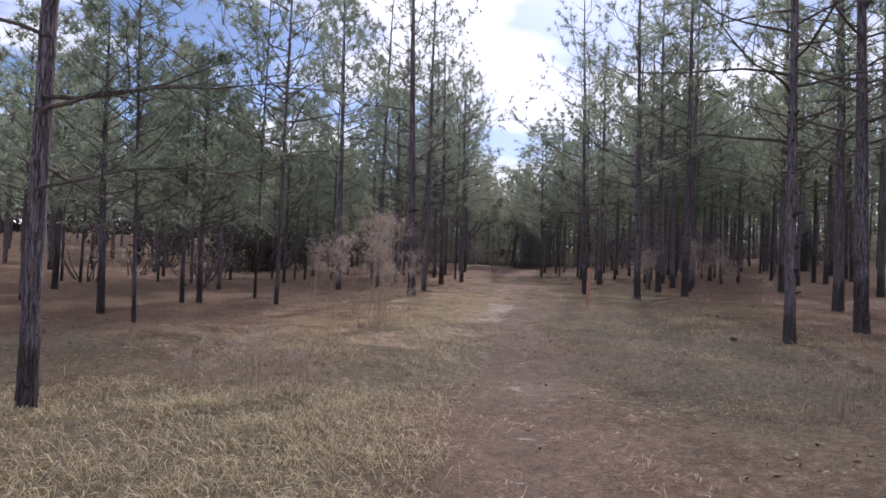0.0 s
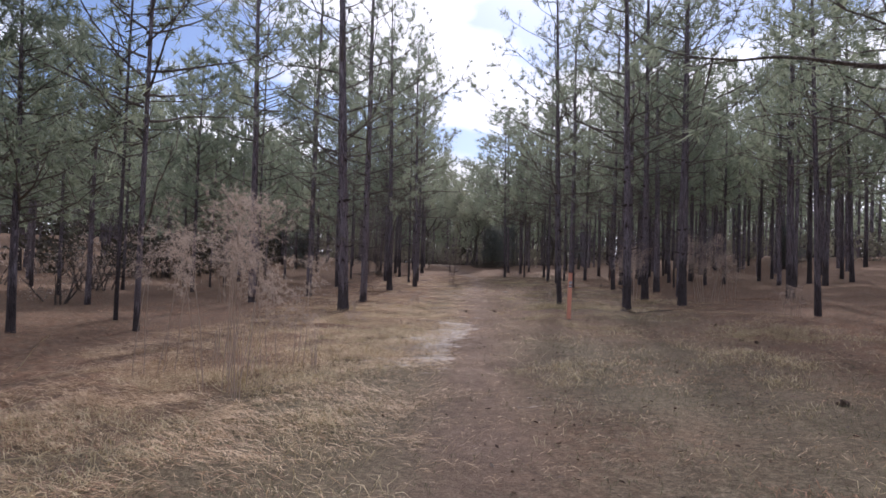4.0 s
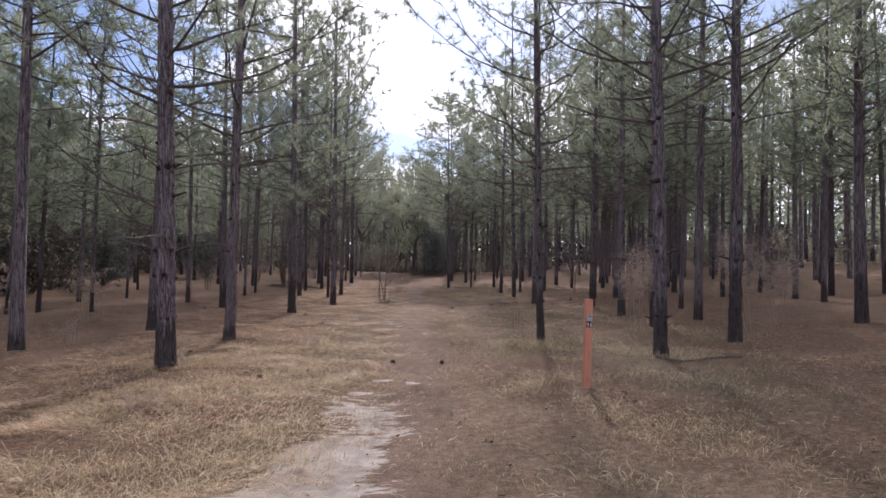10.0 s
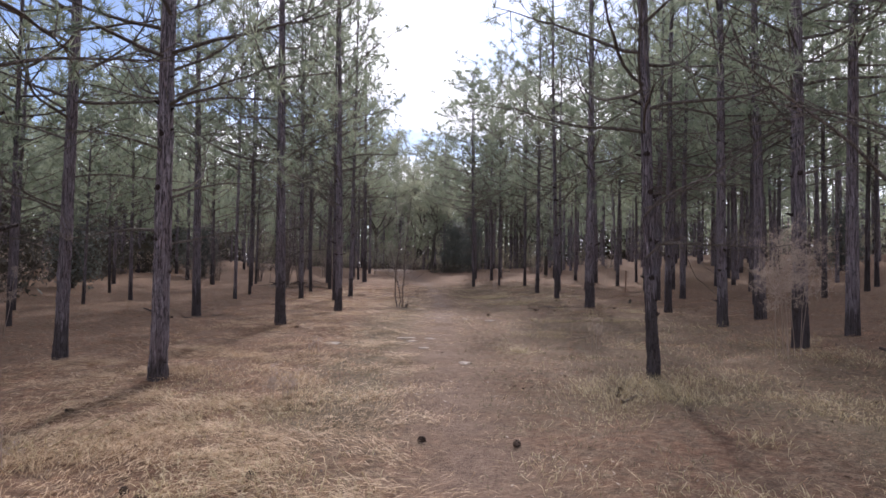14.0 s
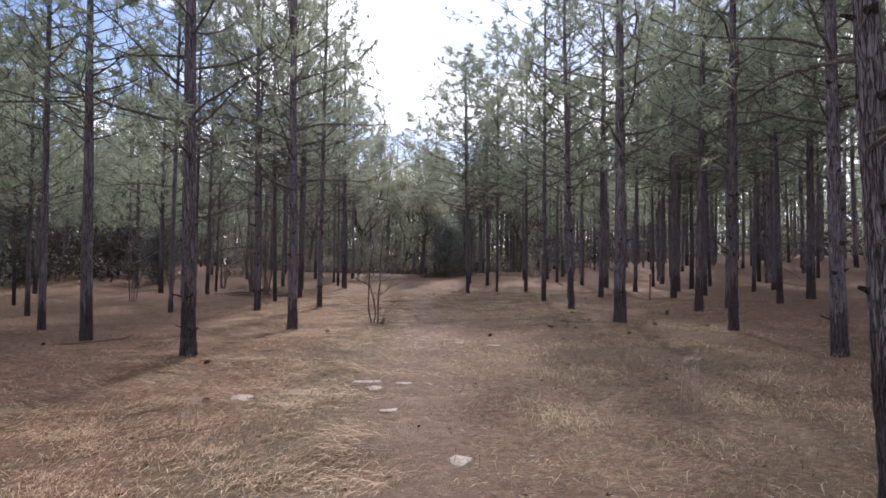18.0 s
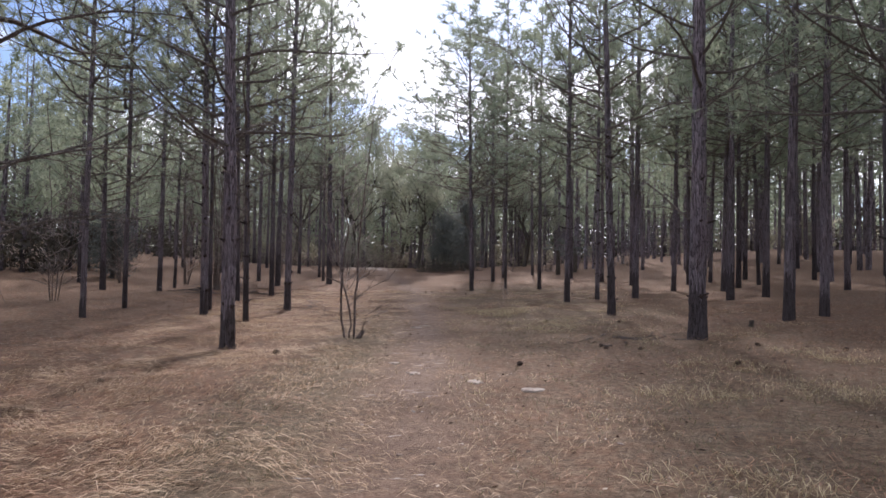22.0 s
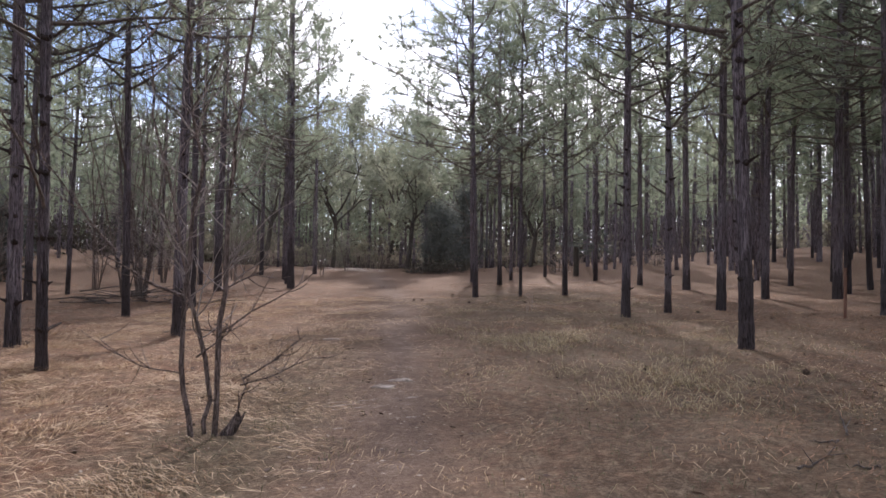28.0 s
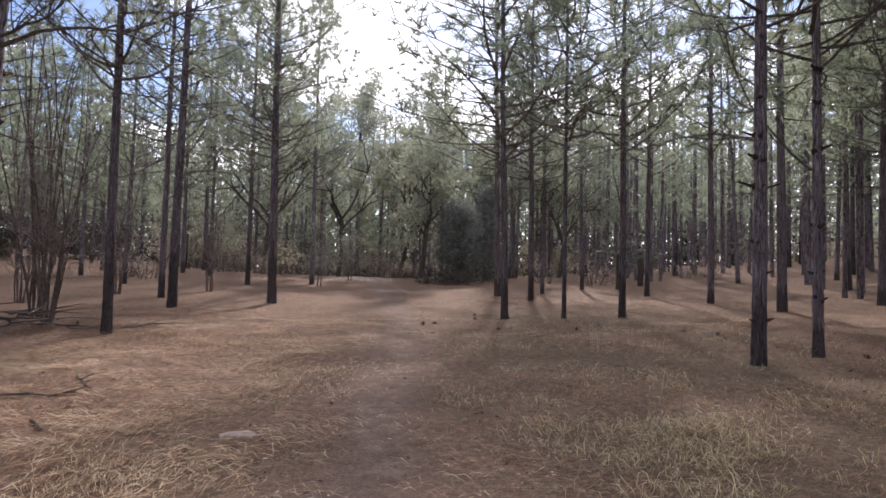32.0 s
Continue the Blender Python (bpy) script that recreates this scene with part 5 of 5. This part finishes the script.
# ---------------------------------------------------------------- grass and straw
def sward(name, label, mat, seed, clumps, blades, length, width, lie, density, x0=-7.0, x1=9.0, y0=2.5, y1=58.0, thin=1.0):
    """Bent blades in clumps, strewn by a density over the plan; lie: 0 flat on the ground, 1 upright."""
    rng = np.random.RandomState(seed)
    n = int(clumps * 9)
    y = rng.uniform(y0, y1, n)
    x = 0.13 * y + rng.uniform(x0, x1, n)
    keep = rng.uniform(0, 1, n) < density(x, y)
    x, y = x[keep][:clumps], y[keep][:clumps]
    head = rng.uniform(0, 2 * np.pi, len(x)) if lie > 0.4 else 0.55 + 2.6 * (smooth_noise(x, y, 1.7, 50) - 0.5) + np.pi * (rng.uniform(0, 1, len(x)) < 0.5)
    size = rng.uniform(0.65, 1.3, len(x))
    x, y, head, size = (np.repeat(a, blades) for a in (x, y, head, size))
    m = len(x)
    far = 0.10 * size
    bx, by = x + rng.normal(0, 1, m) * far, y + rng.normal(0, 1, m) * far
    bz = floor_at(bx, by)
    th = head + rng.normal(0, 0.42 if lie < 0.4 else 1.6, m)
    ln = length * size * rng.uniform(0.5, 1.3, m)
    wd = width * rng.uniform(0.7, 1.3, m)
    up = np.clip(lie + rng.normal(0, 0.16, m), 0.02, 0.95)
    d = np.stack([np.cos(th), np.sin(th)], -1)
    s = np.stack([-np.sin(th), np.cos(th)], -1)
    bend = rng.normal(0, 0.23, m)
    flatl = ln * np.sqrt(1 - up ** 2)
    mid = np.stack([bx, by], -1) + d * (flatl * 0.5)[:, None] + s * (ln * bend)[:, None]
    tip = np.stack([bx, by], -1) + d * flatl[:, None]
    lo = bz + rng.uniform(0.0, 0.02, m)
    mz, tz = lo + ln * up * 0.62 + 0.012, lo + ln * up * (0.85 if lie > 0.4 else 0.75)
    base = np.stack([bx, by, lo - 0.01], -1)
    ml = np.concatenate([mid + s * wd[:, None] / 2, mz[:, None]], 1)
    mr = np.concatenate([mid - s * wd[:, None] / 2, (mz + 0.15 * wd)[:, None]], 1)
    tp = np.concatenate([tip, tz[:, None]], 1)
    v = np.stack([base, ml, mr, tp], 1).reshape(-1, 3)
    i = np.arange(m)[:, None] * 4
    f = np.concatenate([i + [0, 1, 2], i + [1, 3, 2]], 0)
    tagged(new(name, mesh_of(name, v, f, mat)), label, "grass", kind="stuff")


def side(x, y):
    return x - trail(y)


def patch(x, y, cell, seed, cut, soft=0.25):
    return np.clip((smooth_noise(x, y, cell, seed) - cut) / soft + 0.5, 0, 1)


def d_pale(x, y):
    o = side(x, y)
    tuft = np.exp(-((x - 8.3) ** 2 + (y - 17.4) ** 2) / 0.9) + np.exp(-((x - 6.7) ** 2 + (y - 25.8) ** 2) / 0.5) + np.exp(-((x - 4.3) ** 2 + (y - 21.2) ** 2) / 0.12)
    tuft = tuft + np.exp(-((x - 8.0) ** 2 + (y - 45.2) ** 2) / 0.4) + np.exp(-((x - 7.3) ** 2 + (y - 44.5) ** 2) / 0.3) + np.exp(-((x - 8.1) ** 2 + (y - 41.6) ** 2) / 0.3)
    tuft = tuft + np.exp(-((x - 6.2) ** 2 + (y - 25.9) ** 2) / 0.25) + np.exp(-((x - 5.4) ** 2 + (y - 25.6) ** 2) / 0.4)
    return (band(o, -9, -0.9, 0.8) * band(y, 0, 6.6, 1.0) * (0.4 + 0.9 * patch(x, y, 0.6, 30, 0.45)) + 0.55 * band(o, -4.2, -0.9, 1.0) * band(y, 9, 26, 4) * patch(x, y, 0.8, 31, 0.45)
            + band(o, 0.9, 7, 1.2) * band(y, 9, 54, 4) * (0.02 + 0.5 * patch(x, y, 0.8, 32, 0.78, 0.2)) * (1 - 0.5 * band(y, 36, 80, 5)) + 0.8 * np.clip(tuft, 0, 1))


def d_straw(x, y):
    o = side(x, y)
    mats = 0.10 + 0.90 * patch(x, y, 0.55, 33, 0.5, 0.3) * (0.35 + 0.65 * patch(x, y, 1.9, 37, 0.42))
    return band(o, -6.0, -0.7, 1.2) * band(y, 10, 56, 4) * mats * (1 - 0.62 * band(y, 29, 40, 5) - 0.55 * band(y, 40, 80, 5))


def d_fine(x, y):
    o = side(x, y)
    return 0.22 * band(o, -0.9, 1.0, 0.5) * patch(x, y, 0.6, 34, 0.5) + 0.4 * band(o, 0.8, 9, 1) * patch(x, y, 1.0, 35, 0.72, 0.2) * band(y, 5, 80, 3)


def d_red(x, y):
    o = side(x, y)
    mats = 0.25 + 0.75 * patch(x, y, 0.7, 38, 0.5, 0.3)
    return (0.45 * (0.2 + 0.8 * patch(x, y, 1.7, 36, 0.5)) * (band(o, -12, -1.5, 2) + band(o, 1.5, 12, 2)) * band(y, 5.5, 70, 2) + 0.8 * band(o, -6, -1.2, 1) * band(y, 6.4, 9.5, 1.0)
            + 0.9 * band(o, -7, -1.0, 1) * band(y, 27, 58, 4) * (1 - 0.6 * band(o, -3.4, 0, 1) * band(y, 38, 46, 3))) * mats


def d_green(x, y):
    s, g, t = cover(x, y)
    return np.clip(g + 0.12 * band(side(x, y), 0.3, 6, 1) + 0.25 * band(side(x, y), -5, -1, 1) * band(y, 0, 9, 2), 0, 1) * (1 - 0.8 * s) * (1 - 0.8 * t)


sward("pale_grass", "pale yellow dry grass in low tufts", M_PALE, 1, 12000, 8, 0.17, 0.0062, 0.48, d_pale)
sward("dry_straw", "golden pine straw lying in loose swirls", M_STRAW, 2, 22000, 8, 0.19, 0.0070, 0.13, d_straw)
sward("fine_straw", "short bleached needles scattered thinly", M_STRAW, 5, 8000, 6, 0.13, 0.0060, 0.14, d_fine)
sward("red_straw", "red-brown pine needles strewn on the ground", M_RED, 3, 18000, 6, 0.175, 0.0070, 0.12, d_red, -10, 12, 4, 66)
sward("red_weeds", "low red-brown dead weeds thick in the grass", M_REDWEED, 8, 900, 7, 0.24, 0.0045, 0.80,
      lambda x, y: np.exp(-((x + 1.35) ** 2 / 1.4 + (y - 8.3) ** 2 / 0.9)) * (0.3 + 0.7 * patch(x, y, 0.4, 42, 0.5)))
sward("thin_grass", "short thin greyish green grass", M_GREEN, 4, 8000, 6, 0.075, 0.0065, 0.50, d_green)


def flakes(name, label, mat, seed, count, size, density):
    """Fallen leaves and bark flakes lying nearly flat."""
    rng = np.random.RandomState(seed)
    y = 4.0 + 60.0 * rng.uniform(0, 1, count * 6) ** 1.2
    x = 0.13 * y + rng.uniform(-9, 10, count * 6)
    keep = rng.uniform(0, 1, len(x)) < density(x, y)
    x, y = x[keep][:count], y[keep][:count]
    v, f = leaves(rng, np.zeros((len(x), 3)), size)
    v = v.reshape(-1, 4, 3)
    v[..., 2] *= 0.35
    v[..., 2] += 0.6 * size - v[..., 2].min(1, keepdims=True) - 0.5 * size
    v += np.stack([x, y, floor_at(x, y)], -1)[:, None]
    tagged(new(name, mesh_of(name, v.reshape(-1, 3), f, mat)), label, "litter", kind="stuff")


M_DEADLEAF = leaf_material("dead_leaves", (0.035, 0.024, 0.020), (0.12, 0.075, 0.055), (0.10, 0.06, 0.04), 0.1)
M_FADED = leaf_material("faded_leaves", (0.30, 0.24, 0.19), (0.62, 0.54, 0.45), (0.45, 0.36, 0.26), 0.2)
flakes("bark_litter", "dark bark flakes and dead leaves scattered on the ground", M_DEADLEAF, 6, 5200, 0.036,
       lambda x, y: 0.25 + 0.75 * patch(x, y, 1.4, 40, 0.6) + np.exp(-((x - 8.9) ** 2 + 2 * (y - 39.0) ** 2)) + 0.8 * np.exp(-((x - 4.0) ** 2 + 0.4 * (y - 42.0) ** 2) / 1.6))
flakes("faded_leaf_litter", "bleached fallen leaves scattered on the ground", M_FADED, 7, 8500, 0.022,
       lambda x, y: (0.12 + 0.88 * patch(x, y, 1.1, 41, 0.66)) * band(y, 20, 70, 6) + 1.5 * np.exp(-((x - 4.0) ** 2 + 0.4 * (y - 42.0) ** 2) / 1.6))
